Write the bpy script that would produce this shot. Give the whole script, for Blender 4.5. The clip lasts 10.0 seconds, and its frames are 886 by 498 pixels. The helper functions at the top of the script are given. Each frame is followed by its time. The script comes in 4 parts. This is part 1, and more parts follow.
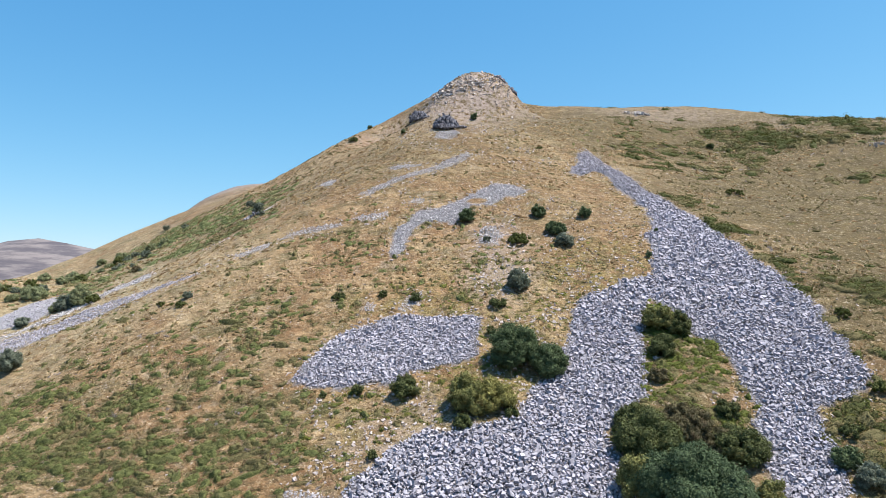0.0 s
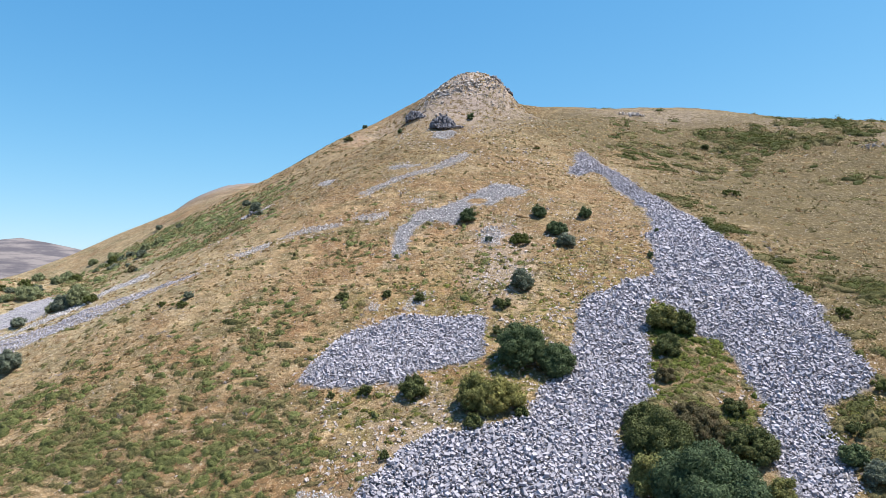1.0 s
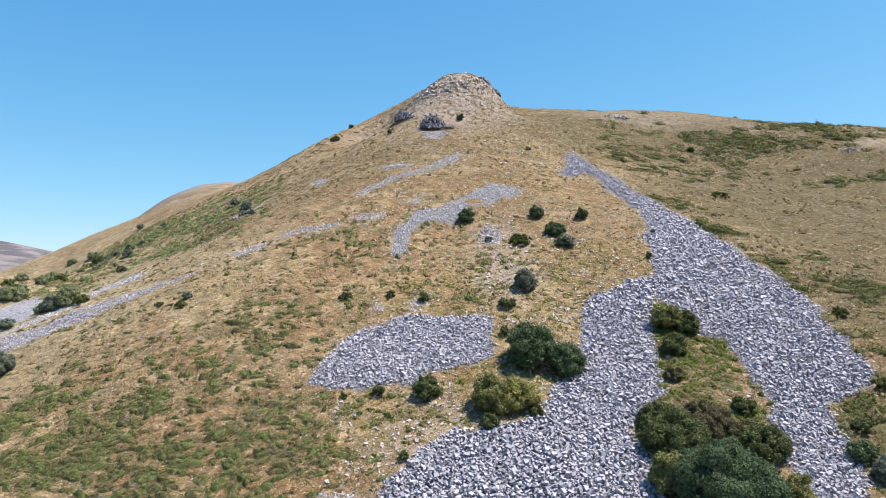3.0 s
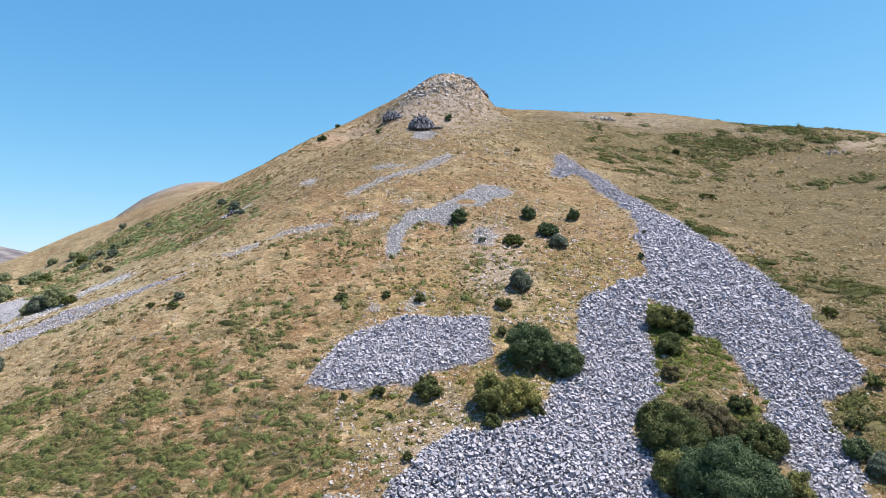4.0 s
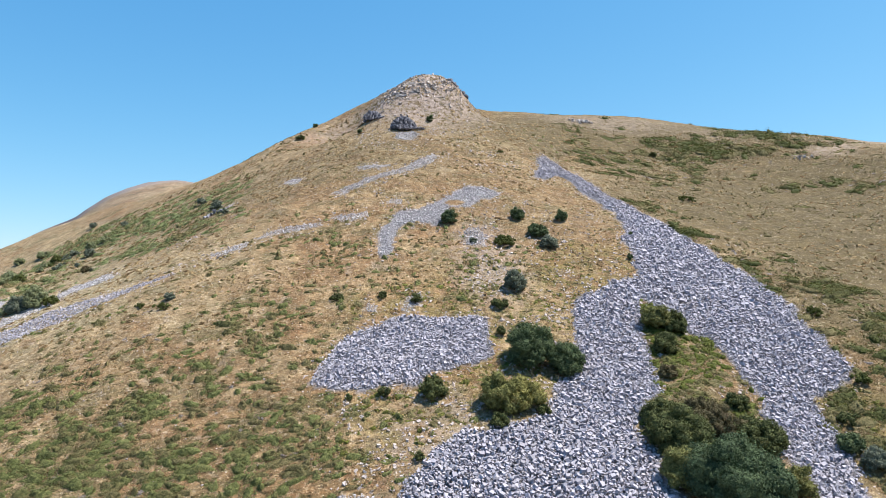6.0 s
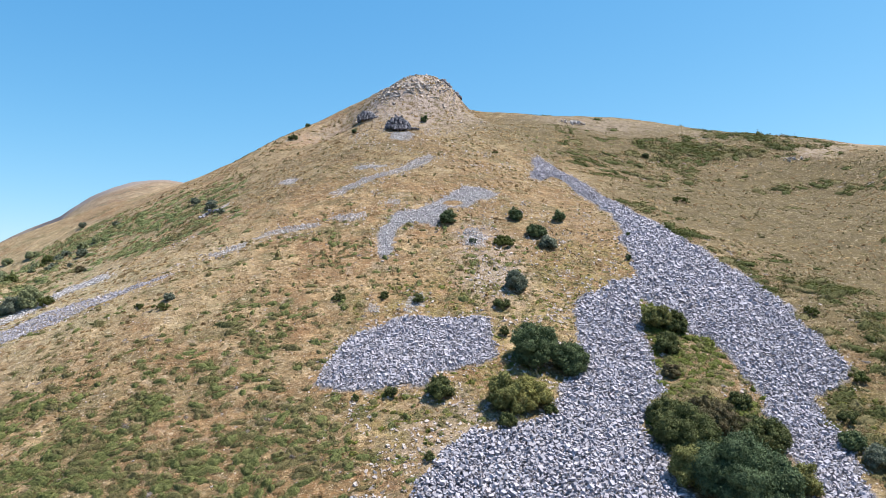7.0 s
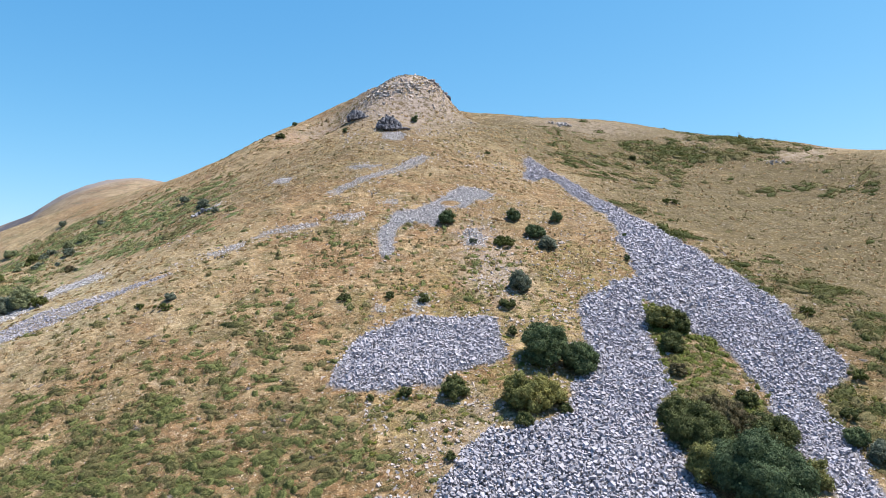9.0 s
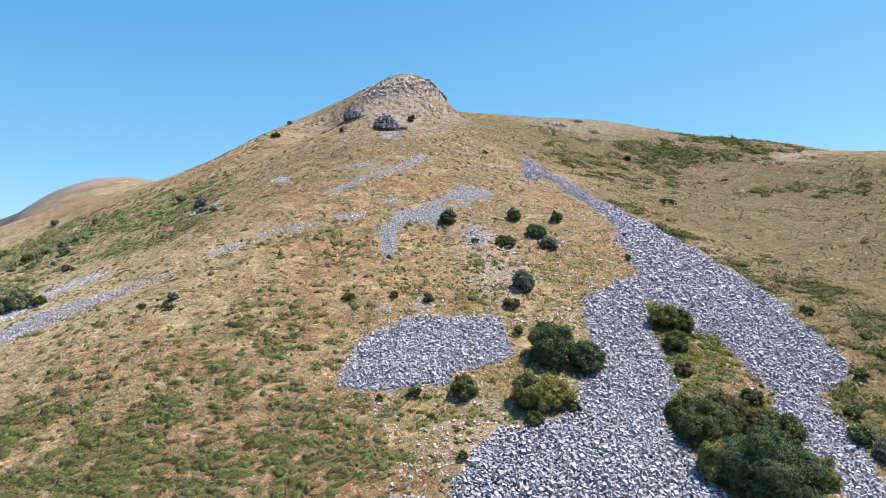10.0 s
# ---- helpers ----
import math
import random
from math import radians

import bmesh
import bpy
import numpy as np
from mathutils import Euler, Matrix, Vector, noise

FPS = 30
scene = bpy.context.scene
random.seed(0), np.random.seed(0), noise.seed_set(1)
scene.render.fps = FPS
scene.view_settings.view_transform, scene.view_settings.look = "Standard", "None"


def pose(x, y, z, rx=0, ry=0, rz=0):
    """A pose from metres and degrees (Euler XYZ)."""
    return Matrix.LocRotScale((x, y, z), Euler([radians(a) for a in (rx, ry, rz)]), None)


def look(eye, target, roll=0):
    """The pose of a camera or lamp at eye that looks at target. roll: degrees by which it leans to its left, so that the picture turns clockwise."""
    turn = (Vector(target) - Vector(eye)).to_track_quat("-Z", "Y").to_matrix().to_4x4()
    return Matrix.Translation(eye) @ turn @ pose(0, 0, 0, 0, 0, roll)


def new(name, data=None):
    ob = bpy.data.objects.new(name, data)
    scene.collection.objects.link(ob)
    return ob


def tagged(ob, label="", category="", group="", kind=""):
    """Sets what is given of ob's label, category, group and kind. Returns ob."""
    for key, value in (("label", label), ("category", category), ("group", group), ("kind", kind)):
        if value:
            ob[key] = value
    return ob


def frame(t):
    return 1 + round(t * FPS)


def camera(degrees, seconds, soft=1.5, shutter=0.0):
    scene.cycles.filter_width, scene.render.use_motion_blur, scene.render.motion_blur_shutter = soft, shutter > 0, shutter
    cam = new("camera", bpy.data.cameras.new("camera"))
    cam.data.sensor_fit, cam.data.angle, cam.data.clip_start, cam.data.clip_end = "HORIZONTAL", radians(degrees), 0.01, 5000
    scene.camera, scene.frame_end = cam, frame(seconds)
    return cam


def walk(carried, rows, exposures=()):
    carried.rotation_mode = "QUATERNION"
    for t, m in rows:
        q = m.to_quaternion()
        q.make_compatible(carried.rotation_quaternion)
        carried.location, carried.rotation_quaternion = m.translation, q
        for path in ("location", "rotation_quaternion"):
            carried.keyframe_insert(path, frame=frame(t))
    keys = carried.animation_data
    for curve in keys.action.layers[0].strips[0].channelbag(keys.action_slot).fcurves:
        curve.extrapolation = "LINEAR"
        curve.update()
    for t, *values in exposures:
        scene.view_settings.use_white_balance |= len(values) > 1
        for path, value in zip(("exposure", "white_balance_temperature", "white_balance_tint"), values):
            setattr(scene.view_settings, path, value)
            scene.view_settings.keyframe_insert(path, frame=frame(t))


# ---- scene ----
# the camera keeps its height and slides to the west while it turns slowly to the east
cam = camera(63.9, 10.0, 0.7)
METRES, EYE, TILT, LEAN, TURN = 18.0, 42.0, 3.0, 0.4, 0.0
ROWS = [
    (0.0, 0.0, 0.0, 0.0, 0.0, 0.0, -0.0),
    (0.5, -0.0475, 0.0005, -0.0005, -0.53, -0.0, -0.02),
    (1.0, -0.1001, 0.0014, -0.0011, -1.14, 0.01, -0.06),
    (1.5, -0.148, 0.0029, -0.0015, -1.67, 0.02, -0.08),
    (2.0, -0.1999, 0.0048, -0.0024, -2.28, 0.03, -0.13),
    (2.5, -0.2476, 0.0071, -0.0028, -2.93, 0.04, -0.17),
    (4.0, -0.3993, 0.016, -0.0046, -5.51, 0.1, -0.31),
    (4.5, -0.4472, 0.019, -0.0049, -6.5, 0.12, -0.36),
    (5.0, -0.4988, 0.0228, -0.0063, -7.41, 0.15, -0.4),
    (5.5, -0.5468, 0.0272, -0.0077, -8.07, 0.18, -0.43),
    (7.0, -0.6967, 0.0456, -0.0108, -10.05, 0.25, -0.51),
    (7.5, -0.7449, 0.053, -0.0118, -10.66, 0.29, -0.55),
    (8.0, -0.7965, 0.0616, -0.0132, -11.27, 0.3, -0.58),
    (8.5, -0.8433, 0.0705, -0.0139, -11.83, 0.31, -0.62),
    (9.0, -0.8938, 0.0812, -0.0149, -12.55, 0.31, -0.66),
    (9.5, -0.9406, 0.0919, -0.0157, -13.22, 0.3, -0.69),
    (10.0, -0.9919, 0.1043, -0.0172, -13.68, 0.3, -0.72),
]
walk(cam, [(t, pose(0, 0, EYE, TILT, LEAN, TURN) @ pose(METRES * x, METRES * y, METRES * z, 90 + pitch, roll, yaw)) for t, x, y, z, yaw, pitch, roll in ROWS], [(0.0, 1.01), (5.0, 1.04), (10.0, 1.08)])

# ---- daylight ----
SUN_WAY = Vector((0.44, -0.03, 0.895)).normalized()
world = bpy.data.worlds.new("sky")
scene.world = world
world.use_nodes = True
wn = world.node_tree
wn.nodes.clear()
w_out = wn.nodes.new("ShaderNodeOutputWorld")
w_bg = wn.nodes.new("ShaderNodeBackground")
w_sky = wn.nodes.new("ShaderNodeTexSky")
w_sky.sky_type, w_sky.sun_disc = "NISHITA", False
w_sky.sun_elevation = math.asin(SUN_WAY.z)
w_sky.sun_rotation = math.atan2(SUN_WAY.x, SUN_WAY.y)
w_sky.altitude, w_sky.air_density, w_sky.dust_density, w_sky.ozone_density = 1200, 1.0, 1.0, 2.0
w_bg.inputs["Strength"].default_value = 0.115
# a deep blue zenith that pales quickly towards the horizon, as in dry mountain air
w_split, w_join = wn.nodes.new("ShaderNodeSeparateColor"), wn.nodes.new("ShaderNodeCombineColor")
wn.links.new(w_sky.outputs[0], w_split.inputs[0])
for k, (steep, share) in enumerate(((1.24, 0.385), (0.75, 0.985), (0.50, 1.75))):
    w_power, w_share = wn.nodes.new("ShaderNodeMath"), wn.nodes.new("ShaderNodeMath")
    w_power.operation, w_share.operation = "POWER", "MULTIPLY"
    w_power.inputs[1].default_value, w_share.inputs[1].default_value = steep, share
    wn.links.new(w_split.outputs[k], w_power.inputs[0])
    wn.links.new(w_power.outputs[0], w_share.inputs[0])
    wn.links.new(w_share.outputs[0], w_join.inputs[k])
wn.links.new(w_join.outputs[0], w_bg.inputs["Color"])
wn.links.new(w_bg.outputs[0], w_out.inputs["Surface"])
sun = new("sun", bpy.data.lights.new("sun", "SUN"))
sun.data.energy, sun.data.angle, sun.data.color = 5.0, radians(0.53), (1.0, 0.93, 0.82)
sun.matrix_world = look(SUN_WAY * 300, (0, 0, 0))


# ---- materials ----
DEPTH = 0.71  # one tone for all base colours of the hillside


class Paint:
    """A small helper round one node material."""

    def __init__(self, name, rough=0.9):
        self.m = bpy.data.materials.new(name)
        self.m.use_nodes = True
        self.t = self.m.node_tree
        self.bsdf = self.t.nodes["Principled BSDF"]
        self.bsdf.inputs["Roughness"].default_value = rough
        self.bsdf.inputs["Specular IOR Level"].default_value = 0.25
        geo = self.t.nodes.new("ShaderNodeNewGeometry")
        self.pos, self.island = geo.outputs["Position"], geo.outputs["Random Per Island"]

    def put(self, socket, value):
        if isinstance(value, (int, float)):
            socket.default_value = value
        elif isinstance(value, tuple):
            socket.default_value = (*(DEPTH * v for v in value), 1.0)
        else:
            self.t.links.new(value, socket)

    def noise(self, size, detail=4.0, rough=0.55, stretch=(1, 1, 1), seed=0.0):
        mp = self.t.nodes.new("ShaderNodeMapping")
        mp.inputs["Scale"].default_value = stretch
        mp.inputs["Location"].default_value = (seed, seed * 0.7, seed * 1.3)
        self.t.links.new(self.pos, mp.inputs["Vector"])
        n = self.t.nodes.new("ShaderNodeTexNoise")
        n.inputs["Scale"].default_value = 1.0 / size
        n.inputs["Detail"].default_value, n.inputs["Roughness"].default_value = detail, rough
        self.t.links.new(mp.outputs[0], n.inputs["Vector"])
        return n.outputs["Fac"]

    def attr(self, name):
        a = self.t.nodes.new("ShaderNodeAttribute")
        a.attribute_name = name
        return a.outputs["Fac"]

    def chance(self):
        return self.t.nodes.new("ShaderNodeObjectInfo").outputs["Random"]

    def ramp(self, value, low, high):
        n = self.t.nodes.new("ShaderNodeMapRange")
        n.interpolation_type = "SMOOTHSTEP"
        n.inputs["From Min"].default_value, n.inputs["From Max"].default_value = low, high
        self.t.links.new(value, n.inputs["Value"])
        return n.outputs[0]

    def sums(self, op, a, b):
        n = self.t.nodes.new("ShaderNodeMath")
        n.operation = op
        n.use_clamp = True
        self.put(n.inputs[0], a), self.put(n.inputs[1], b)
        return n.outputs[0]

    def mix(self, fac, a, b, kind="MIX"):
        n = self.t.nodes.new("ShaderNodeMix")
        n.data_type, n.blend_type = "RGBA", kind
        self.put(n.inputs[0], fac), self.put(n.inputs[6], a), self.put(n.inputs[7], b)
        return n.outputs[2]

    def bump(self, height, strength, metres):
        n = self.t.nodes.new("ShaderNodeBump")
        n.inputs["Strength"].default_value, n.inputs["Distance"].default_value = strength, metres
        self.t.links.new(height, n.inputs["Height"])
        self.t.links.new(n.outputs[0], self.bsdf.inputs["Normal"])

    def done(self, colour, thin=0.0):
        self.put(self.bsdf.inputs["Base Color"], colour)
        if thin:
            # leaves let part of the light through
            glow, both = self.t.nodes.new("ShaderNodeBsdfTranslucent"), self.t.nodes.new("ShaderNodeMixShader")
            both.inputs[0].default_value = thin
            self.put(glow.inputs["Color"], colour)
            self.t.links.new(self.bsdf.outputs[0], both.inputs[1])
            self.t.links.new(glow.outputs[0], both.inputs[2])
            self.t.links.new(both.outputs[0], self.t.nodes["Material Output"].inputs["Surface"])
        return self.m


def ground_material():
    p = Paint("dry_mountain_turf", 0.95)
    big, mid, fine, grain = p.noise(9.0, 3), p.noise(1.7, 5, 0.6, seed=5), p.noise(0.30, 5, 0.72, (0.9, 1.1, 1.1), seed=9), p.noise(0.14, 4, 0.75, seed=14)
    straw = p.mix(p.ramp(mid, 0.35, 0.68), (0.355, 0.235, 0.120), (0.62, 0.455, 0.265))
    rust = p.mix(p.ramp(mid, 0.35, 0.65), (0.250, 0.128, 0.057), (0.440, 0.262, 0.130))
    c = p.mix(p.ramp(big, 0.42, 0.60), straw, rust)
    c = p.mix(p.sums("MULTIPLY", p.attr("ochre"), p.ramp(p.noise(3.0, 4, seed=31), 0.3, 0.6)), c, rust)
    rusty = p.sums("MULTIPLY", p.ramp(p.noise(4.6, 5, 0.62, (0.8, 1.2, 1.2), seed=121), 0.50, 0.64), 0.62)
    c = p.mix(rusty, c, p.mix(p.ramp(fine, 0.3, 0.7), (0.20, 0.105, 0.05), (0.39, 0.235, 0.12)))
    patch = p.sums("MULTIPLY", p.ramp(p.noise(3.4, 6, 0.68, (0.8, 1.3, 1), seed=81), 0.49, 0.62), 0.9)
    c = p.mix(patch, c, p.mix(p.ramp(p.noise(0.8, 4, 0.6, seed=83), 0.35, 0.65), (0.12, 0.100, 0.040), (0.24, 0.185, 0.080)))
    c = p.mix(p.sums("MULTIPLY", p.ramp(p.noise(2.1, 6, 0.7, seed=91), 0.56, 0.70), 0.7), c, (0.52, 0.415, 0.33))
    # pale straw turf, lightened in colour where the sun only grazes the western flank
    c = p.mix(p.sums("MULTIPLY", p.attr("bleached"), p.ramp(p.noise(2.2, 5, 0.65, seed=44), 0.25, 0.6)), c, p.mix(p.ramp(mid, 0.3, 0.7), (0.40, 0.325, 0.185), (0.58, 0.48, 0.30)))
    olive = p.mix(p.ramp(mid, 0.3, 0.7), (0.078, 0.058, 0.021), (0.158, 0.116, 0.043))
    c = p.mix(p.sums("MULTIPLY", p.attr("olive"), p.ramp(p.noise(2.6, 5, 0.6, (0.7, 1.5, 1), seed=40), 0.14, 0.46)), c, olive)
    moss = p.mix(p.ramp(fine, 0.3, 0.7), (0.13, 0.088, 0.042), (0.27, 0.19, 0.095))
    c = p.mix(p.sums("MULTIPLY", p.attr("heath"), p.ramp(p.noise(1.1, 5, 0.65, (0.7, 1.6, 1), seed=17), 0.45, 0.62)), c, moss)
    c = p.mix(p.sums("MULTIPLY", p.attr("weeds"), p.ramp(p.noise(1.5, 5, 0.65, seed=47), 0.42, 0.58)), c, p.mix(p.ramp(fine, 0.3, 0.7), (0.16, 0.125, 0.030), (0.34, 0.265, 0.075)))
    c = p.mix(p.ramp(p.noise(0.55, 4, 0.75, seed=51), 0.62, 0.70), c, (0.40, 0.345, 0.33))
    c = p.mix(p.ramp(p.noise(0.7, 6, 0.7, (0.8, 1.2, 1.2), seed=97), 0.36, 0.60), p.mix(0.52, c, (0.080, 0.058, 0.026)), c)
    c = p.mix(p.ramp(fine, 0.30, 0.60), p.mix(0.52, c, (0.08, 0.052, 0.028)), c)
    c = p.mix(p.ramp(grain, 0.36, 0.55), p.mix(0.4, c, (0.08, 0.058, 0.03)), c)
    c = p.mix(p.ramp(grain, 0.57, 0.68), c, p.mix(0.6, c, (0.86, 0.74, 0.56)))
    c = p.mix(p.ramp(p.noise(0.42, 5, 0.75, seed=103), 0.54, 0.68), c, p.mix(0.42, c, (0.82, 0.70, 0.53)))
    c = p.mix(p.sums("MULTIPLY", p.attr("rubble"), p.ramp(p.noise(0.9, 5, 0.7, seed=61), 0.38, 0.55)), c, p.mix(p.ramp(fine, 0.35, 0.6), (0.29, 0.22, 0.19), (0.48, 0.39, 0.345)))
    c = p.mix(p.attr("gravel"), c, p.mix(p.ramp(fine, 0.3, 0.7), (0.33, 0.325, 0.35), (0.50, 0.49, 0.515)))
    # heather of the far moor, with distance haze put into its grey-lilac
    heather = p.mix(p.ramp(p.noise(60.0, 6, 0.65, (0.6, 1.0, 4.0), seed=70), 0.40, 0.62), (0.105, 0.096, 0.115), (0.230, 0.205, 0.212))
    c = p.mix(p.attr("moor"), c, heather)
    # scree bed darker than its blocks: shade of the gaps put into the colour
    c = p.mix(p.attr("stones"), c, p.mix(p.ramp(fine, 0.3, 0.7), (0.15, 0.142, 0.16), (0.26, 0.248, 0.28)))
    p.bump(p.sums("ADD", p.sums("MULTIPLY", mid, 0.4), p.sums("ADD", p.sums("MULTIPLY", fine, 0.45), p.sums("MULTIPLY", grain, 0.25))), 1.0, 0.32)
    return p.done(c)


def stone_material(name, dark, pale, pieces=False):
    p = Paint(name, 0.85)
    grain, blotch = p.noise(0.05, 4, 0.7), p.noise(0.35, 4, 0.6, seed=3)
    chance = p.chance() if pieces else p.island
    c = p.mix(p.ramp(chance, 0.0, 1.0), dark, pale)
    c = p.mix(p.ramp(blotch, 0.35, 0.7), c, p.mix(0.5, c, (0.41, 0.39, 0.425)))
    c = p.mix(p.sums("MULTIPLY", p.ramp(chance, 0.93, 0.96), 0.28), c, (0.42, 0.35, 0.29))
    c = p.mix(p.ramp(grain, 0.60, 0.72), c, (0.17, 0.17, 0.16))
    p.bump(p.sums("ADD", blotch, grain), 0.5, 0.04)
    return p.done(c)


def leaf_material(name, dark, pale, dry=None, amount=0.0):
    p = Paint(name, 0.62)
    c = p.mix(p.ramp(p.island, -0.5, 1.3), dark, pale)
    c = p.mix(p.ramp(p.noise(0.5, 3, seed=8), 0.35, 0.65), p.mix(0.4, c, dark), c)
    if dry:
        c = p.mix(p.ramp(p.noise(0.8, 3, seed=21), 0.62 - amount, 0.75 - amount), c, dry)
    p.bsdf.inputs["Specular IOR Level"].default_value = 0.08
    return p.done(c, 0.25)


def mat_material(name="low_heath", tint=(1, 1, 1)):
    """Low heath: each cushion has its own tone, from fresh green over olive to rust and dead grey."""
    p = Paint(name, 0.8)
    green = [(0.115 * tint[0], 0.138 * tint[1], 0.044 * tint[2]), (0.350 * tint[0], 0.378 * tint[1], 0.138 * tint[2])]
    tone, sprig, lump = p.attr("tone"), p.noise(0.09, 4, 0.75, seed=2), p.noise(0.4, 3, seed=6)
    light = p.ramp(sprig, 0.38, 0.64)
    c = p.mix(light, *green)
    c = p.mix(p.ramp(tone, 0.30, 0.55), c, p.mix(light, (0.140, 0.124, 0.052), (0.390, 0.335, 0.160)))
    c = p.mix(p.ramp(tone, 0.68, 0.80), c, p.mix(light, (0.150, 0.092, 0.042), (0.38, 0.25, 0.125)))
    c = p.mix(p.ramp(tone, 0.93, 0.98), c, p.mix(light, (0.24, 0.205, 0.20), (0.50, 0.44, 0.445)))
    c = p.mix(p.ramp(lump, 0.40, 0.62), p.mix(0.3, c, (0.07, 0.075, 0.03)), c)
    p.bump(p.sums("ADD", p.sums("MULTIPLY", sprig, 0.6), p.sums("MULTIPLY", lump, 0.4)), 1.0, 0.16)
    return p.done(c, 0.35)


def grass_material():
    """Tussocks: most are straw, some rust, yellow-green or olive."""
    p = Paint("tussock_grass", 0.8)
    tone = p.attr("tone")
    c = p.mix(p.island, (0.375, 0.260, 0.133), (0.65, 0.48, 0.275))
    c = p.mix(p.ramp(tone, 0.60, 0.66), c, p.mix(p.island, (0.20, 0.108, 0.048), (0.35, 0.205, 0.10)))
    c = p.mix(p.ramp(tone, 0.74, 0.79), c, p.mix(p.island, (0.17, 0.145, 0.048), (0.31, 0.265, 0.095)))
    c = p.mix(p.ramp(tone, 0.88, 0.92), c, p.mix(p.island, (0.075, 0.085, 0.028), (0.17, 0.18, 0.065)))
    return p.done(c)


def tussock_material():
    """Matted humps: straw, rust-brown and olive-brown."""
    p = Paint("matted_turf", 0.9)
    tone, blade = p.attr("tone"), p.ramp(p.noise(0.1, 4, 0.75, seed=4), 0.32, 0.66)
    c = p.mix(blade, (0.22, 0.145, 0.066), (0.50, 0.36, 0.19))
    c = p.mix(p.ramp(tone, 0.34, 0.46), c, p.mix(blade, (0.125, 0.075, 0.034), (0.33, 0.215, 0.105)))
    c = p.mix(p.ramp(tone, 0.60, 0.74), c, p.mix(blade, (0.075, 0.066, 0.026), (0.21, 0.175, 0.075)))
    p.bump(blade, 0.8, 0.06)
    return p.done(c)


def bark_material():
    p = Paint("grey_brown_bark", 0.9)
    p.bump(p.noise(0.06, 4, 0.6, (1, 1, 0.2)), 0.6, 0.02)
    return p.done(p.mix(p.noise(0.15, 4), (0.07, 0.05, 0.038), (0.16, 0.125, 0.10)))


TURF = ground_material()
SCREE = stone_material("lilac_grey_scree", (0.325, 0.314, 0.376), (0.525, 0.506, 0.598))
PALE_SCREE = stone_material("pale_grey_scree", (0.42, 0.40, 0.42), (0.69, 0.665, 0.69))
SCREE_PIECE = stone_material("lilac_grey_block", (0.325, 0.314, 0.376), (0.525, 0.506, 0.598), True)
CRAG = stone_material("pale_buff_crag", (0.36, 0.31, 0.285), (0.62, 0.56, 0.525), True)
# blue-grey rock, its palette darkened to carry the shade of the knolls' steep fronts
CRAG_GREY = stone_material("shaded_blue_grey_crag", (0.055, 0.057, 0.078), (0.27, 0.27, 0.32), True)
STONE = stone_material("bleached_stone", (0.37, 0.31, 0.29), (0.62, 0.54, 0.52))
RUBBLE = stone_material("pinkish_rubble", (0.35, 0.285, 0.255), (0.60, 0.515, 0.475))
GRASS = grass_material()
TUSSOCK = tussock_material()
BARK = bark_material()
LEAVES = {
    "dark": leaf_material("juniper_green", (0.028, 0.046, 0.024), (0.215, 0.285, 0.140)),
    # grey-green, its pale end also raised for haze over the western bushes
    "grey": leaf_material("grey_juniper_green", (0.048, 0.064, 0.046), (0.360, 0.405, 0.310)),
    "green": leaf_material("broom_green", (0.036, 0.046, 0.018), (0.225, 0.255, 0.105), (0.22, 0.19, 0.075), -0.04),
    "yel": leaf_material("yellow_green_broom", (0.100, 0.100, 0.030), (0.500, 0.470, 0.170), (0.46, 0.36, 0.16), 0.03),
    "olive": leaf_material("olive_green_broom", (0.058, 0.066, 0.022), (0.430, 0.430, 0.165), (0.44, 0.36, 0.15), 0.0),
    "brown": leaf_material("brown_green_heather", (0.075, 0.068, 0.036), (0.26, 0.225, 0.125), (0.17, 0.125, 0.075), 0.08),
    "big": leaf_material("deep_green_juniper", (0.026, 0.046, 0.026), (0.180, 0.252, 0.132)),
    # broom green lightened in colour to suggest haze over the western flank
    "flank": leaf_material("hazed_broom_green", (0.150, 0.175, 0.095), (0.46, 0.49, 0.27)),
    "low": leaf_material("bilberry_green", (0.062, 0.080, 0.024), (0.205, 0.225, 0.075)),
    "mat": mat_material(),
    "hill": mat_material("dark_hill_heath", (0.46, 0.49, 0.33)),
    "carpet": mat_material("bilberry_carpet", (0.64, 0.70, 0.30)),
    # same heath in a lighter tint, making up for grazing sun and haze
    "flank_mat": mat_material("sun_lifted_flank_heath", (1.16, 1.25, 1.50)),
    "weed": mat_material("yellowish_weeds", (0.85, 0.80, 0.42)),
}


# ---- the lie of the land ----
SWELLS = [
    [0, 6.8, 0.4, 1, 1.7, -3.1, -1.5, -0],
    [-3.3, -0.4, -1.2, 1.3, -1.3, 4.2, -7.3, -0],
    [1.5, -0.2, 0.7, -1, 2.2, -1.9, 5.8, 1.8],
    [7.1, -5.6, -0.1, 3.3, -1.2, 0.5, -3.7, 10.5],
    [-9.5, -2.5, -3.5, 1.2, 1, -3.3, 3.4, -0.4],
    [-8.6, -4.7, -2.5, 9.7, -0.2, 3.1, -2.1, 1.1],
]
WEST_HILL = [
    [-0.1, -9.2, -26.6, 3.1, -9.1],
    [0.2, 0.5, -13.6, 24.5, 3.1],
    [1, 23.2, 17.4, 26.8, 2.6],
    [0.4, 11.5, 31.5, 23, 7],
]
CREST = [(6.0, 128.0, 5.0, 2.8), (-1.0, 128.0, 6.0, 2.1), (12.0, 129.0, 5.0, 4.4), (6.0, 121.0, 7.0, -1.3), (16.0, 132.0, 7.0, -5.8), (-8.0, 132.0, 8.0, -7.3)]
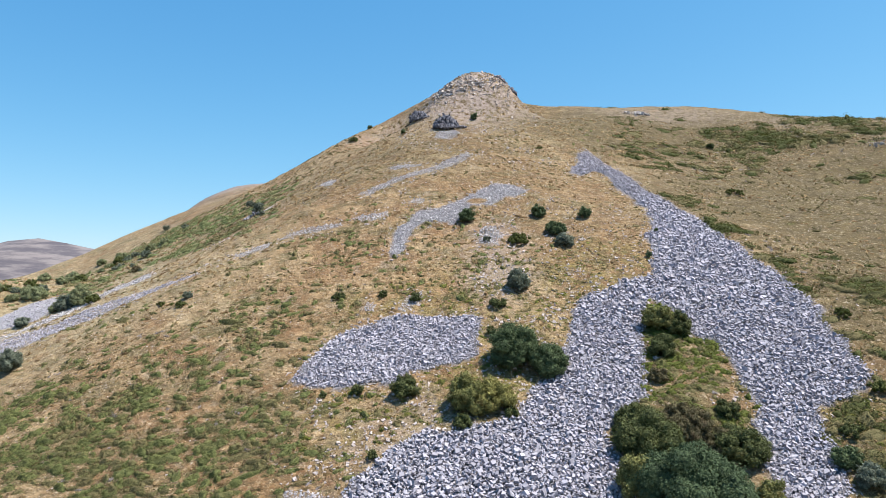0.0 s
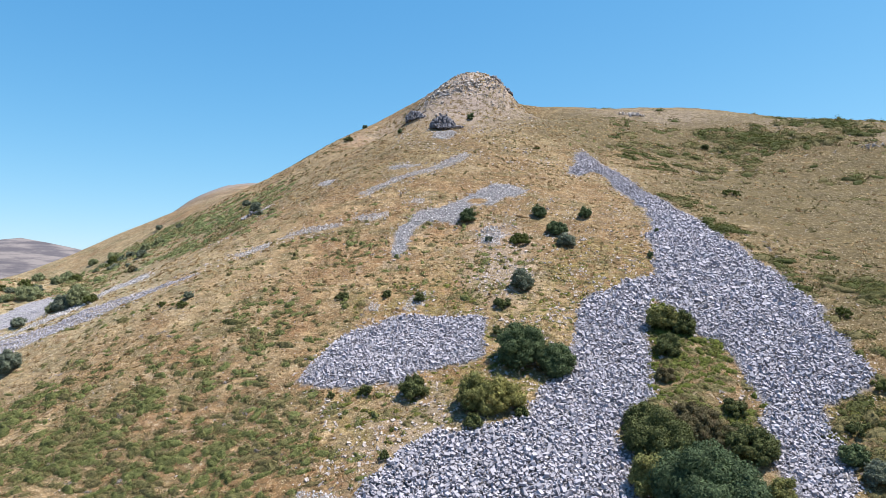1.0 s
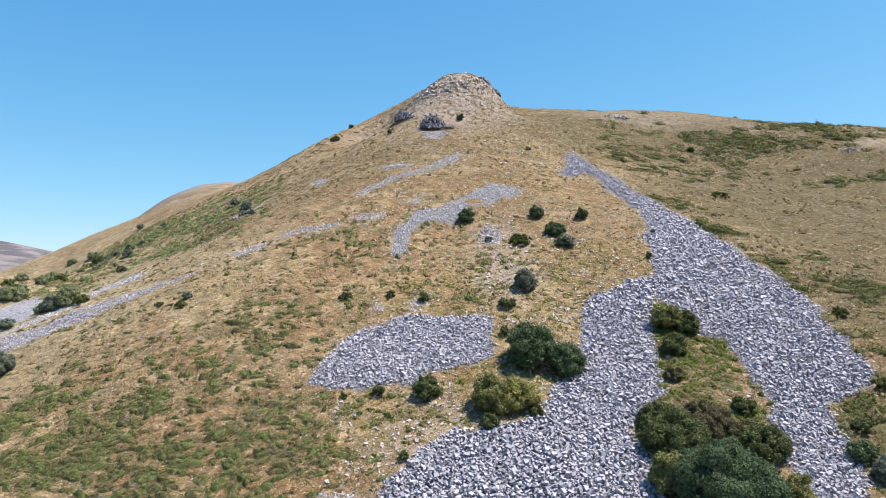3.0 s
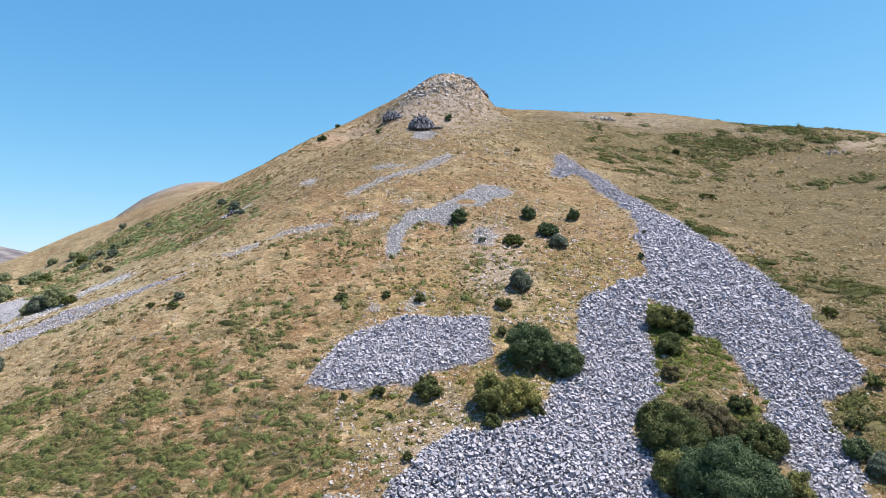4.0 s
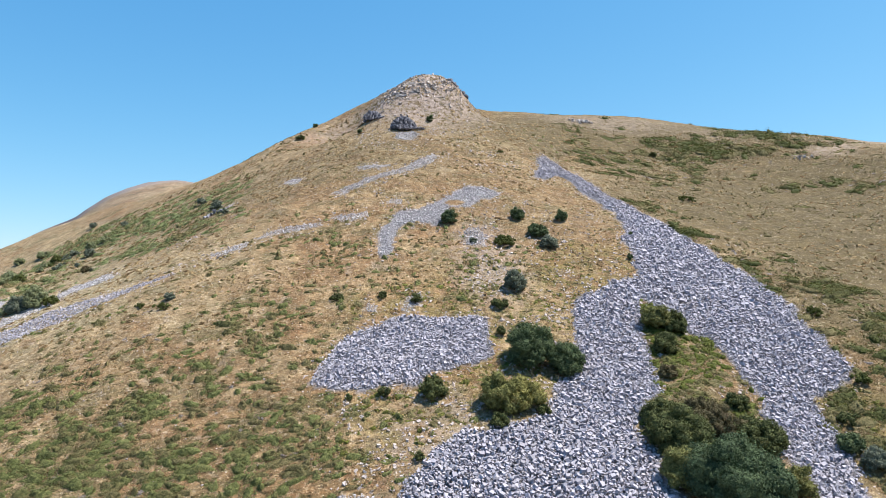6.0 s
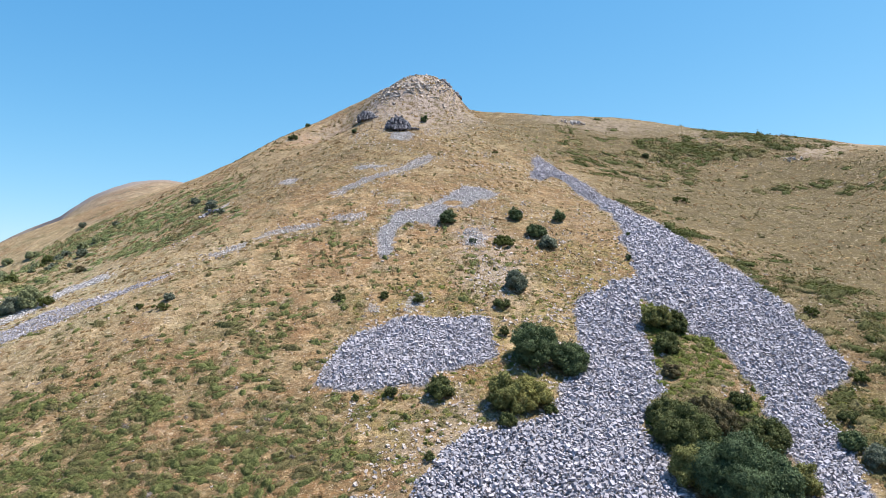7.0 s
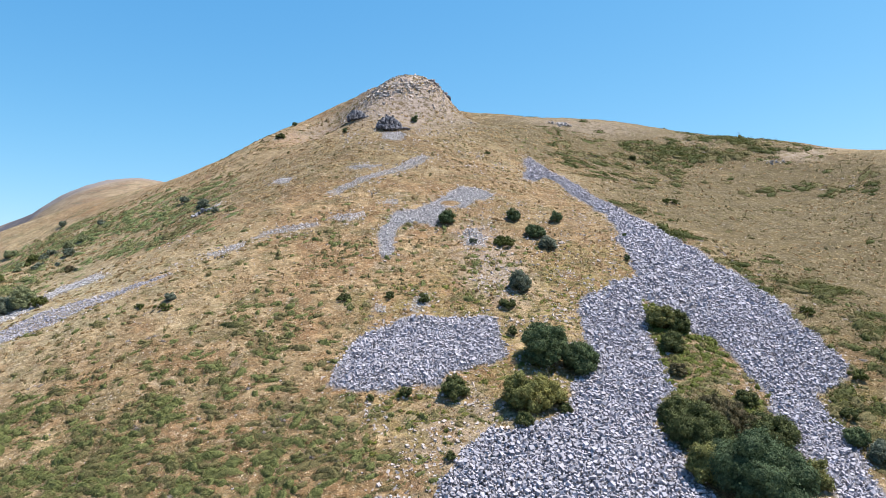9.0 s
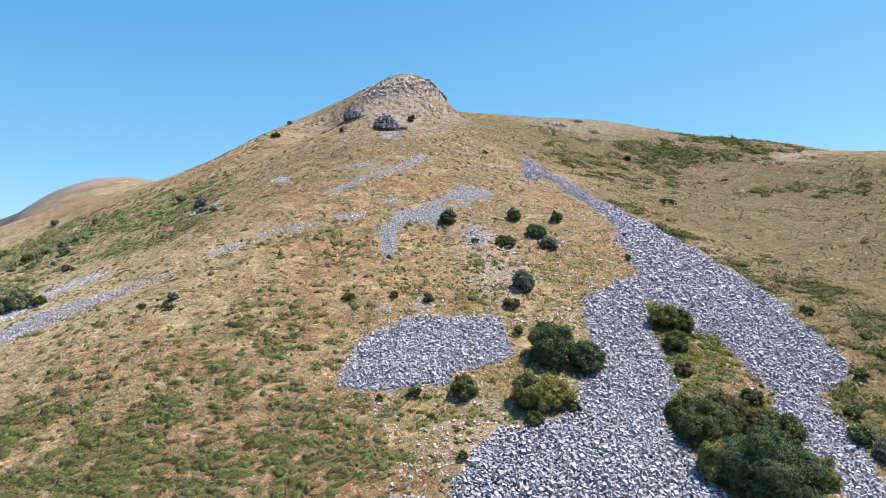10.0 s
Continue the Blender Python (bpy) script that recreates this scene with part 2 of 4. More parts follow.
FAR_MOOR = [(-1082, 1916, 440, 420, 229), (-1082, 1916, 34, 90, 8)]


def soft(v, s):
    """A ramp that starts at nought and bends over s metres."""
    return s * np.logaddexp(0, np.asarray(v, float) / s)


def land(x, y):
    """The height of the open hillside at a place of the plan, without its small humps."""
    x, y = np.asarray(x, float), np.asarray(y, float)
    z = 0.56 * (soft(y + 2, 10) - soft(y - 138, 6)) - 0.22 * (soft(y - 150, 10) - soft(y - 420, 30))
    z = z - 0.36 * (soft(-x - 28, 8) - soft(-x - 230, 30)) - 0.12 * (soft(x - 75, 12) - soft(x - 300, 30))
    for j, line in enumerate(SWELLS):
        for i, rise in enumerate(line):
            z = z + rise * np.exp(-(((x + 72 - 24 * i) / 21) ** 2) - ((y - 38 - 20 * j) / 18) ** 2)
    for j, line in enumerate(WEST_HILL):
        for i, rise in enumerate(line):
            z = z + rise * np.exp(-(((x + 230 - 50 * i) / 48) ** 2) - ((y - (180, 230, 285, 340)[j]) / 48) ** 2)
    for cx, cy, r, rise in CREST:
        z = z + rise * np.exp(-((x - cx) ** 2 + (y - cy) ** 2) / r**2)
    # the moorland ridge across the valley
    for cx, cy, rx, ry, rise in FAR_MOOR:
        z = z + rise * np.exp(-(((x - cx) / rx) ** 2) - ((y - cy) / ry) ** 2)
    return z


def value_noise(x, y, seed):
    xi, yi = np.floor(x), np.floor(y)
    fx, fy = x - xi, y - yi
    fx, fy = fx * fx * (3 - 2 * fx), fy * fy * (3 - 2 * fy)

    def corner(a, b):
        v = np.sin(a * 127.1 + b * 311.7 + seed * 74.7) * 43758.5453
        return v - np.floor(v)

    top = corner(xi, yi) * (1 - fx) + corner(xi + 1, yi) * fx
    low = corner(xi, yi + 1) * (1 - fx) + corner(xi + 1, yi + 1) * fx
    return top * (1 - fy) + low * fy


def rough(x, y, size, octaves, seed):
    """Layered noise from -1 to 1."""
    total, height, most = 0.0, 1.0, 0.0
    for k in range(octaves):
        total = total + height * (2 * value_noise(x / size, y / size, seed + k) - 1)
        most, size, height = most + height, size / 2.1, height * 0.55
    return total / most


def inside(x, y, outline):
    """Whether places lie within an outline."""
    hit = np.zeros(np.shape(x), bool)
    n = len(outline)
    for k in range(n):
        (x0, y0), (x1, y1) = outline[k], outline[k - 1]
        cross = (y0 > y) != (y1 > y)
        hit ^= cross & (x < (x1 - x0) * (y - y0) / ((y1 - y0) or 1e-9) + x0)
    return hit


MAIN_SCREE = [(-9.3, 41.7), (-7.9, 44.6), (-7.2, 46.5), (-5.5, 47.8), (-4.7, 49.7), (-3.4, 51.0), (-1.1, 52.3), (2.7, 52.5), (5.4, 53.3), (6.9, 56.4), (8.3, 58.2), (9.8, 58.9), (10.5, 61.5), (10.9, 63.9), (12.0, 67.2), (14.2, 69.7), (17.9, 71.3), (21.1, 72.3), (22.3, 76.3), (23.3, 80.9), (25.2, 85.0), (25.3, 88.7), (24.0, 94.5), (23.1, 98.9), (22.1, 101.3), (19.6, 98.9), (17.7, 100.0), (18.7, 102.5), (20.6, 103.9), (20.6, 108.2), (22.7, 109.9), (23.8, 106.8), (25.8, 101.5), (28.5, 94.6), (30.7, 87.9), (32.9, 79.8), (33.5, 75.7), (34.7, 70.9), (35.0, 66.2), (34.4, 62.4), (34.7, 58.2), (34.2, 57.1), (32.4, 55.9), (29.6, 55.3), (28.7, 54.5), (28.0, 52.4), (27.6, 50.3), (26.8, 48.0), (25.9, 45.8), (23.7, 41.5)]
ISLAND = [(19.6, 68.3), (21.1, 67.2), (21.4, 63.6), (22.4, 63.0), (23.7, 62.4), (23.8, 58.5), (24.1, 56.6), (24.1, 54.7), (22.4, 53.3), (23.0, 52.4), (21.8, 49.3), (22.0, 47.8), (21.9, 46.3), (20.9, 40.6), (12.3, 40.3), (11.8, 45.9), (12.0, 48.9), (12.1, 51.6), (13.9, 54.4), (15.9, 56.0), (16.7, 59.4), (18.0, 63.8)]
SLAB = [(-12.7, 58.9), (-12.1, 60.6), (-10.8, 63.5), (-9.5, 65.6), (-7.4, 66.5), (-5.4, 67.6), (-3.2, 67.7), (-1.5, 67.1), (0.5, 66.9), (2.7, 66.9), (3.5, 66.1), (3.2, 63.3), (3.0, 60.9), (1.3, 59.6), (-0.8, 59.2), (-3.1, 58.7), (-4.0, 57.4), (-5.6, 57.8), (-7.4, 57.5), (-9.2, 57.6), (-11.2, 58.1)]
CURVED = [(-5.8, 78.1), (-6.0, 80.8), (-5.3, 83.5), (-3.9, 84.4), (-3.8, 85.9), (-2.7, 87.2), (-0.2, 87.3), (2.3, 88.7), (4.9, 91.4), (7.2, 93.1), (9.1, 92.9), (11.2, 91.8), (9.9, 90.3), (7.7, 89.4), (6.1, 87.8), (3.3, 87.0), (1.5, 83.9), (-0.9, 84.7), (-2.6, 84.3), (-3.2, 83.2), (-4.1, 81.1), (-4.6, 78.0)]
STREAK_A = [(-11.2, 92.7), (-7.1, 95.2), (-1.6, 98.0), (1.4, 101.2), (3.9, 103.2), (4.1, 101.6), (1.4, 98.2), (-1.4, 96.8), (-6.2, 93.9), (-9.8, 91.8)]
STREAK_A_UPPER = [(-8.0, 100.7), (-5.0, 100.3), (-2.9, 99.8), (-2.9, 98.7), (-6.5, 98.8)]
SPOT = [(4.4, 82.6), (6.1, 82.7), (6.7, 80.7), (6.1, 78.9), (4.2, 79.6)]
STREAK_B = [(-20.0, 84.9), (-18.1, 85.8), (-15.5, 86.3), (-12.3, 86.0), (-12.0, 85.1), (-14.8, 84.9), (-17.4, 84.9), (-19.5, 84.4)]
STREAK_B_UPPER = [(-11.3, 86.6), (-10.2, 87.3), (-7.5, 86.9), (-6.8, 87.3), (-6.6, 86.3), (-8.2, 85.4), (-10.2, 85.8)]
PATCH_HIGH = [(-18.1, 102.2), (-16.9, 103.9), (-15.0, 101.8), (-15.7, 99.8)]
PATCH_UPPER = [(-4.2, 88.6), (-3.6, 89.6), (-2.2, 89.3), (-2.4, 88.4)]
LEDGE = [(-28.2, 100.6), (-27.6, 101.8), (-26.0, 102.4), (-24.4, 103.2), (-24.6, 102.0), (-26.2, 100.8)]
STREAK_B_LOWER = [(-24.9, 83.3), (-22.4, 84.2), (-20.2, 84.3), (-20.8, 83.1), (-23.2, 82.3)]
STREAK_C = [(-51.1, 74.0), (-46.1, 74.3), (-44.2, 75.0), (-41.0, 75.6), (-37.8, 76.5), (-36.0, 77.7), (-33.4, 78.7), (-30.5, 79.4), (-28.0, 80.2), (-28.2, 80.9), (-30.2, 80.3), (-34.1, 80.5), (-37.3, 80.4), (-40.4, 80.3), (-42.8, 79.0), (-45.9, 78.9), (-48.9, 78.8), (-53.8, 77.8)]
STREAK_D = [(-52.4, 78.5), (-49.6, 79.8), (-47.3, 81.3), (-45.1, 83.2), (-43.1, 85.6), (-41.6, 89.7), (-36.9, 89.5), (-35.4, 86.3), (-39.9, 86.0), (-41.7, 82.8), (-44.0, 81.1), (-46.6, 80.1), (-49.0, 79.0)]
SLAB_WEST = [(-55.2, 82.6), (-53.5, 86.0), (-52.1, 89.5), (-49.7, 92.2), (-46.9, 86.6), (-47.4, 82.6), (-51.0, 82.1)]
PATCH_LOW = [(-10.8, 46.6), (-10.5, 47.6), (-8.4, 47.1), (-7.2, 46.6), (-7.2, 45.8)]
PATCH_MID = [(-7.9, 68.8), (-7.5, 70.2), (-6.6, 69.6), (-6.7, 68.4)]
PATCH_EAST = [(-4.3, 68.6), (-3.6, 71.1), (-2.1, 71.6), (-2.2, 69.6), (-3.5, 68.3)]
HEATH_WEST = [(-67.2, 139.9), (-49.9, 137.9), (-31.3, 125.2), (-25.4, 120.8), (-21.7, 96.2), (-27.2, 89.0), (-41.1, 96.9), (-47.6, 90.3)]
PATCH_KNOLL = [(-1.4, 112.2), (-0.9, 114.4), (2.2, 114.6), (2.8, 113.0), (1.8, 110.6), (0.2, 110.0)]
STONY = [
    ([(3, 75), (4, 84), (12, 91), (22, 89), (24, 80), (22, 76), (12, 72)], 0.3),
    ([(-38, 89.8), (-36, 86.3), (-31, 88), (-26, 90), (-27, 91.5), (-33, 91)], 0.45),
    ([(-6.5, 86.5), (-6.5, 88.5), (-4.5, 94), (-3.5, 94), (-4.0, 88.0)], 0.8),
    ([(-31, 79.3), (-24, 81.8), (-18, 84.3), (-18, 85.3), (-25, 84.2), (-31, 81.2)], 0.5),
    ([(0, 52.5), (3, 60), (3.5, 67), (9, 67), (10, 61), (7.5, 57.5), (5.2, 53.5)], 0.55),
    ([(2.9, 66.8), (2.7, 72.6), (4.0, 76.6), (4.4, 83.2), (7.9, 84.2), (11.1, 79.2), (9.9, 75.0), (6.4, 69.4), (5.1, 66.7)], 1.0),
    ([(-10.8, 55.9), (-8.3, 57.0), (-1.1, 57.6), (0.6, 54.5), (-1.1, 52.8), (-4.2, 50.8), (-5.5, 47.8), (-7.7, 47.6)], 1.1),
    ([(8.8, 63.1), (9.2, 70.1), (12.9, 74.7), (22.6, 77.5), (21.0, 72.1), (14.3, 70.2), (11.3, 66.4)], 0.75),
    ([(23.2, 59.2), (25.1, 58.4), (23.6, 53.6), (20.5, 54.8), (21.7, 56.7)], 0.6),
    ([(-8.3, 111.5), (-2.1, 117.4), (4.6, 118.8), (11.7, 122.9), (15.5, 108.4), (19.7, 103.6), (9.0, 95.9), (1.5, 103.3)], 0.28),
    ([(-8, 114), (-4, 131), (6, 137), (15, 131), (19, 120), (10, 112)], 0.4),
]
BUSHES = [
    ("dark", 5.9, 59.6, 4.7, 4.5),
    ("dark", 8.5, 58.5, 3.6, 3.3),
    ("olive", 1.7, 54.0, 3.4, 3.3),
    ("yel", 3.7, 54.3, 4.0, 2.6),
    ("green", -3.1, 56.1, 2.7, 1.9),
    ("green", 4.2, 63.6, 1.0, 1.2),
    ("grey", 7.5, 71.0, 2.6, 2.6),
    ("dark", 2.9, 84.3, 2.4, 2.0),
    ("dark", 11.6, 85.1, 2.0, 1.9),
    ("dark", 17.0, 84.7, 1.9, 1.9),
    ("dark", 13.0, 81.4, 3.0, 1.8),
    ("grey", 13.6, 78.7, 2.4, 1.9),
    ("low", 8.6, 79.5, 3.3, 1.3),
    ("green", -6.0, 70.8, 1.1, 0.9),
    ("green", -2.8, 70.0, 1.3, 1.3),
    ("green", 1.4, 52.2, 1.8, 1.1),
    ("green", 5.0, 53.2, 1.3, 0.9),
    ("green", -4.9, 49.5, 0.9, 0.9),
    ("green", -6.8, 56.6, 1.2, 1.1),
    ("green", -9.6, 56.7, 0.8, 0.6),
    ("dark", 27.5, 49.1, 2.4, 1.8),
    ("grey", 28.1, 47.4, 2.3, 2.2),
    ("green", 29.5, 51.8, 2.4, 0.9),
    ("low", 33.9, 55.8, 2.2, 1.1),
    ("low", 36.2, 64.8, 2.1, 0.9),
]
BUSHES_MORE = [
    ("dark", 5.6, 119.7, 1.5, 1.4),
    ("dark", -6.4, 117.9, 0.9, 1.1),
    ("green", -16.9, 134.3, 2.4, 1.1),
    ("dark", -14.3, 139.9, 1.1, 0.9),
    ("dark", 24.6, 81.4, 0.8, 0.7),
    ("dark", 22.0, 75.8, 0.8, 1.0),
    ("green", 44.8, 117.3, 1.5, 1.3),
    ("low", 40.1, 96.9, 4.0, 0.8),
    ("low", 14.9, 107.6, 1.6, 0.4),
    ("green", 5.2, 68.1, 2.2, 1.1),
    ("green", -10.4, 71.0, 1.7, 0.8),
    ("grey", 5.0, 79.8, 1.1, 0.8),
]
BUSHES_ISLAND = [
    ("olive", 19.3, 64.1, 3.1, 2.9),
    ("green", 21.0, 63.6, 2.5, 2.3),
    ("green", 18.7, 61.1, 2.9, 2.0),
    ("brown", 17.3, 57.7, 1.8, 1.4),
    ("green", 21.3, 53.9, 2.2, 1.7),
    ("green", 14.2, 49.8, 5.5, 3.3),
    ("green", 13.9, 52.0, 3.5, 2.2),
    ("green", 20.6, 50.0, 4.9, 2.4),
    ("big", 15.7, 44.8, 8.2, 4.9),
    ("olive", 12.4, 46.0, 3.2, 3.2),
    ("brown", 17.6, 52.1, 5.7, 2.1),
    ("brown", 19.0, 50.8, 4.0, 1.8),
    ("green", 15.1, 47.8, 4.1, 2.4),
    ("green", 21.7, 50.3, 2.0, 1.6),
    ("olive", 20.7, 45.5, 2.5, 2.5),
]
BUSHES_WEST = [
    ("grey", -42.4, 69.8, 2.7, 2.6),
    ("flank", -43.1, 84.7, 2.8, 2.8),
    ("grey", -44.8, 84.7, 2.9, 2.1),
    ("flank", -46.2, 84.8, 2.2, 1.3),
    ("low", -41.2, 83.8, 2.0, 1.2),
    ("grey", -48.4, 82.0, 2.2, 1.4),
    ("grey", -44.8, 107.0, 1.7, 1.6),
    ("flank", -67.2, 139.9, 2.3, 1.6),
    ("grey", -55.6, 142.6, 1.9, 1.4),
    ("flank", -62.5, 138.1, 2.8, 1.5),
    ("flank", -52.8, 91.9, 4.3, 1.9),
    ("flank", -53.1, 99.2, 2.0, 1.3),
    ("grey", -45.0, 103.0, 0.9, 0.8),
    ("grey", -30.8, 113.5, 1.8, 1.6),
    ("grey", -24.9, 97.3, 1.2, 0.9),
    ("flank", -55.1, 91.1, 2.1, 1.3),
    ("grey", -41.0, 96.2, 0.6, 0.5),
    ("grey", -44.1, 121.2, 1.6, 1.2),
    ("grey", -27.1, 104.2, 2.2, 1.7),
    ("brown", -42.0, 97.3, 1.5, 1.0),
    ("grey", -26.9, 75.1, 1.3, 1.1),
    ("low", -27.4, 73.7, 2.6, 0.7),
    ("low", -29.8, 75.1, 1.2, 0.6),
]
# green heath, rust turf and olive turf: x, y, half widths, strength
HEATH = [
    (-33, 49, 24, 13, 1.2), (-20, 50, 13, 11, 1.15), (-40, 60, 14, 7, 0.9), (-22, 58, 11, 7, 0.95), (-30, 66, 12, 4, 0.55), (-16, 69, 7, 6, 0.75), (-12, 62, 4, 5, 0.5),
    (33.5, 85, 2.6, 5, 0.65), (38, 75, 4, 7, 0.95), (41, 66, 6, 7, 0.95), (40, 57, 6, 6, 0.9), (31, 50, 4, 5, 0.7), (28, 92, 2, 5, 0.5),
    (60, 119, 26, 8, 0.95), (42, 113, 14, 8, 0.85), (62, 104, 6, 2.2, 0.85), (73, 101, 7, 2.6, 0.95), (80, 97, 6, 2, 0.8), (2, 74, 9, 7, 0.3), (-13, 47, 5, 5, 0.6), (-8, 82, 16, 7, 0.3), (-35, 74, 10, 5, 0.3), (-48, 98, 9, 8, 0.55), (-60, 120, 13, 18, 0.5),
]
DRY_ISLAND = [(22.8, 56.0, 2.0, 3.6, 1.0), (17.0, 56.6, 1.6, 1.5, 0.8), (20.4, 55.4, 2.0, 1.6, 0.8)]
HOLLOW = [(4.4, 88.5, 1.5, 0.7, 1.0)]
RIM = [(-106, 274, 24, 20, 0.8), (-88, 250, 18, 12, 0.8), (-72, 239, 18, 9, 0.8), (-58, 237, 16, 7, 0.7)]
OCHRE = [(14, 84, 11, 13, 1.0), (-30, 92, 20, 10, 0.5), (-4, 78, 12, 9, 0.9), (-10, 90, 14, 9, 0.6), (8, 78, 10, 10, 0.8), (30, 118, 12, 8, 0.7), (14, 100, 10, 10, 0.5), (-25, 72, 8, 6, 0.5), (-18, 52, 9, 5, 0.5)]
OLIVE = [(14, 84, 10, 12, 0.35), (33, 50, 7, 8, 0.85), (41, 66, 9, 11, 1.0), (60, 95, 36, 24, 1.3), (52, 72, 20, 18, 1.1), (44, 88, 12, 10, 0.7), (45, 122, 50, 16, 1.2), (52, 126, 40, 8, 1.1), (-8, 106, 30, 14, 0.6), (8, 116, 18, 10, 0.5), (12, 98, 14, 8, 0.4), (60, 140, 60, 10, 0.8)]
# western turf whose colour is lightened to offset the grazing sun
PALED_FLANK = [(-44, 98, 14, 14, 0.9), (-60, 112, 25, 25, 0.8), (-44, 82, 18, 15, 1.1), (-30, 84, 12, 10, 0.5), (-30, 72, 12, 5, 0.4), (-75, 130, 20, 40, 0.5)]
WEEDS = [(-3, 53, 8, 6, 1.0), (5, 68, 8, 10, 1.0), (-4, 70, 6, 3, 1.0), (30, 52, 5, 6, 1.0), (14, 73, 8, 4, 1.0), (18, 76, 5, 4, 1.0), (4, 60, 6, 7, 1.0)]
RUBBLE_SPOTS = [(-102, 270, 16, 16, 1.0), (-86, 246, 13, 11, 1.0), (-70, 236, 14, 9, 0.9), (5, 126, 11, 9, 1.0), (42, 131, 14, 5, 0.42), (66, 126, 12, 3.5, 0.35), (86, 116, 8, 4, 0.55), (76, 113, 5, 3, 0.6), (-6, 134, 12, 5, 0.6), (6, 76, 4, 8, 0.6), (-2, 50, 5, 6, 0.5)]

FIELDS = [SLAB, CURVED, STREAK_A, STREAK_A_UPPER, SPOT, STREAK_B, STREAK_B_UPPER, PATCH_HIGH, PATCH_UPPER, LEDGE, STREAK_B_LOWER, STREAK_C, STREAK_D, SLAB_WEST, PATCH_LOW, PATCH_MID, PATCH_EAST, PATCH_KNOLL]


def ragged(x, y, far=0.8):
    """Shifts places a little, for ragged outlines."""
    return x + far * rough(x, y, 1.5, 4, 3), y + far * rough(x, y, 1.5, 4, 8)


def on_main_scree(x, y):
    x, y = ragged(x, y)
    return inside(x, y, MAIN_SCREE) & ~inside(x, y, ISLAND)


def on_scree(x, y):
    hit = on_main_scree(x, y)
    px, py = ragged(x, y, 0.45)
    for f in FIELDS:
        hit |= inside(px, py, f)
    return hit


def blobs(x, y, spots):
    d = np.zeros(np.shape(x))
    for cx, cy, rx, ry, v in spots:
        d = np.maximum(d, v * np.exp(-((((x - cx) / rx) ** 2 + ((y - cy) / ry) ** 2) ** 1.5)))
    return d


def heath(x, y):
    """How thickly low green heath covers the turf."""
    d = blobs(x, y, HEATH)
    d = np.maximum(d, 0.8 * inside(*ragged(x, y, 7.0), HEATH_WEST) * np.clip(0.8 + rough(x, y, 8.0, 3, 29), 0.2, 1))
    return np.clip(d * (0.75 + 0.6 * rough(x, y, 7.0, 3, 22)), 0, 1)


def height(x, y):
    """The ground as built: hillside, hummocks and tussocks."""
    x, y = np.asarray(x, float), np.asarray(y, float)
    near = np.exp(-np.maximum(0, np.hypot(x - 10, y - 85) - 110) / 200)
    z = land(x, y) + 0.28 * rough(x, y, 6.0, 3, 40) + near * 0.13 * rough(x, y, 1.3, 3, 50)
    far = np.clip((np.hypot(x, y) - 180) / 100, 0, 1)
    return z + far * 1.6 * rough(x, y, 26.0, 4, 60) + np.clip((np.hypot(x, y) - 700) / 500, 0, 1) * 9 * rough(x, y, 210.0, 4, 66)


def slope(x, y, e=0.8):
    n = np.stack([-(land(x + e, y) - land(x - e, y)) / (2 * e), -(land(x, y + e) - land(x, y - e)) / (2 * e), np.ones(np.shape(x))], -1)
    return n / np.linalg.norm(n, axis=-1, keepdims=True)


def mesh_of(name, verts, faces, material, smooth=False):
    """One mesh from arrays; all faces have the same number of corners."""
    me = bpy.data.meshes.new(name)
    verts, faces = np.asarray(verts, np.float32), np.asarray(faces, np.int32)
    k = faces.shape[1]
    me.vertices.add(len(verts)), me.loops.add(faces.size), me.polygons.add(len(faces))
    me.vertices.foreach_set("co", verts.ravel())
    me.loops.foreach_set("vertex_index", faces.ravel())
    me.polygons.foreach_set("loop_start", np.arange(len(faces), dtype=np.int32) * k)
    me.polygons.foreach_set("use_smooth", np.full(len(faces), smooth))
    me.update(calc_edges=True)
    me.materials.append(material)
    return me


def part(name, bm, material, parent, label=""):
    """Links a bmesh (or a ready mesh) as one object under a thing or a part."""
    if isinstance(bm, bpy.types.Mesh):
        me = bm
    else:
        me = bpy.data.meshes.new(name)
        bm.to_mesh(me)
        bm.free()
        me.materials.append(material)
    ob = new(name, me)
    ob.parent = parent
    return tagged(ob, label)


def axis(low, a, b, high, step, grow):
    """Grid lines: even between a and b, wider and wider beyond."""
    mid = list(np.arange(a, b + step / 2, step))
    up, s = [mid[-1]], step
    while up[-1] < high:
        s *= grow
        up.append(up[-1] + s)
    down, s = [mid[0]], step
    while down[-1] > low:
        s *= grow
        down.append(down[-1] - s)
    return np.array(down[:0:-1] + mid + up[1:])


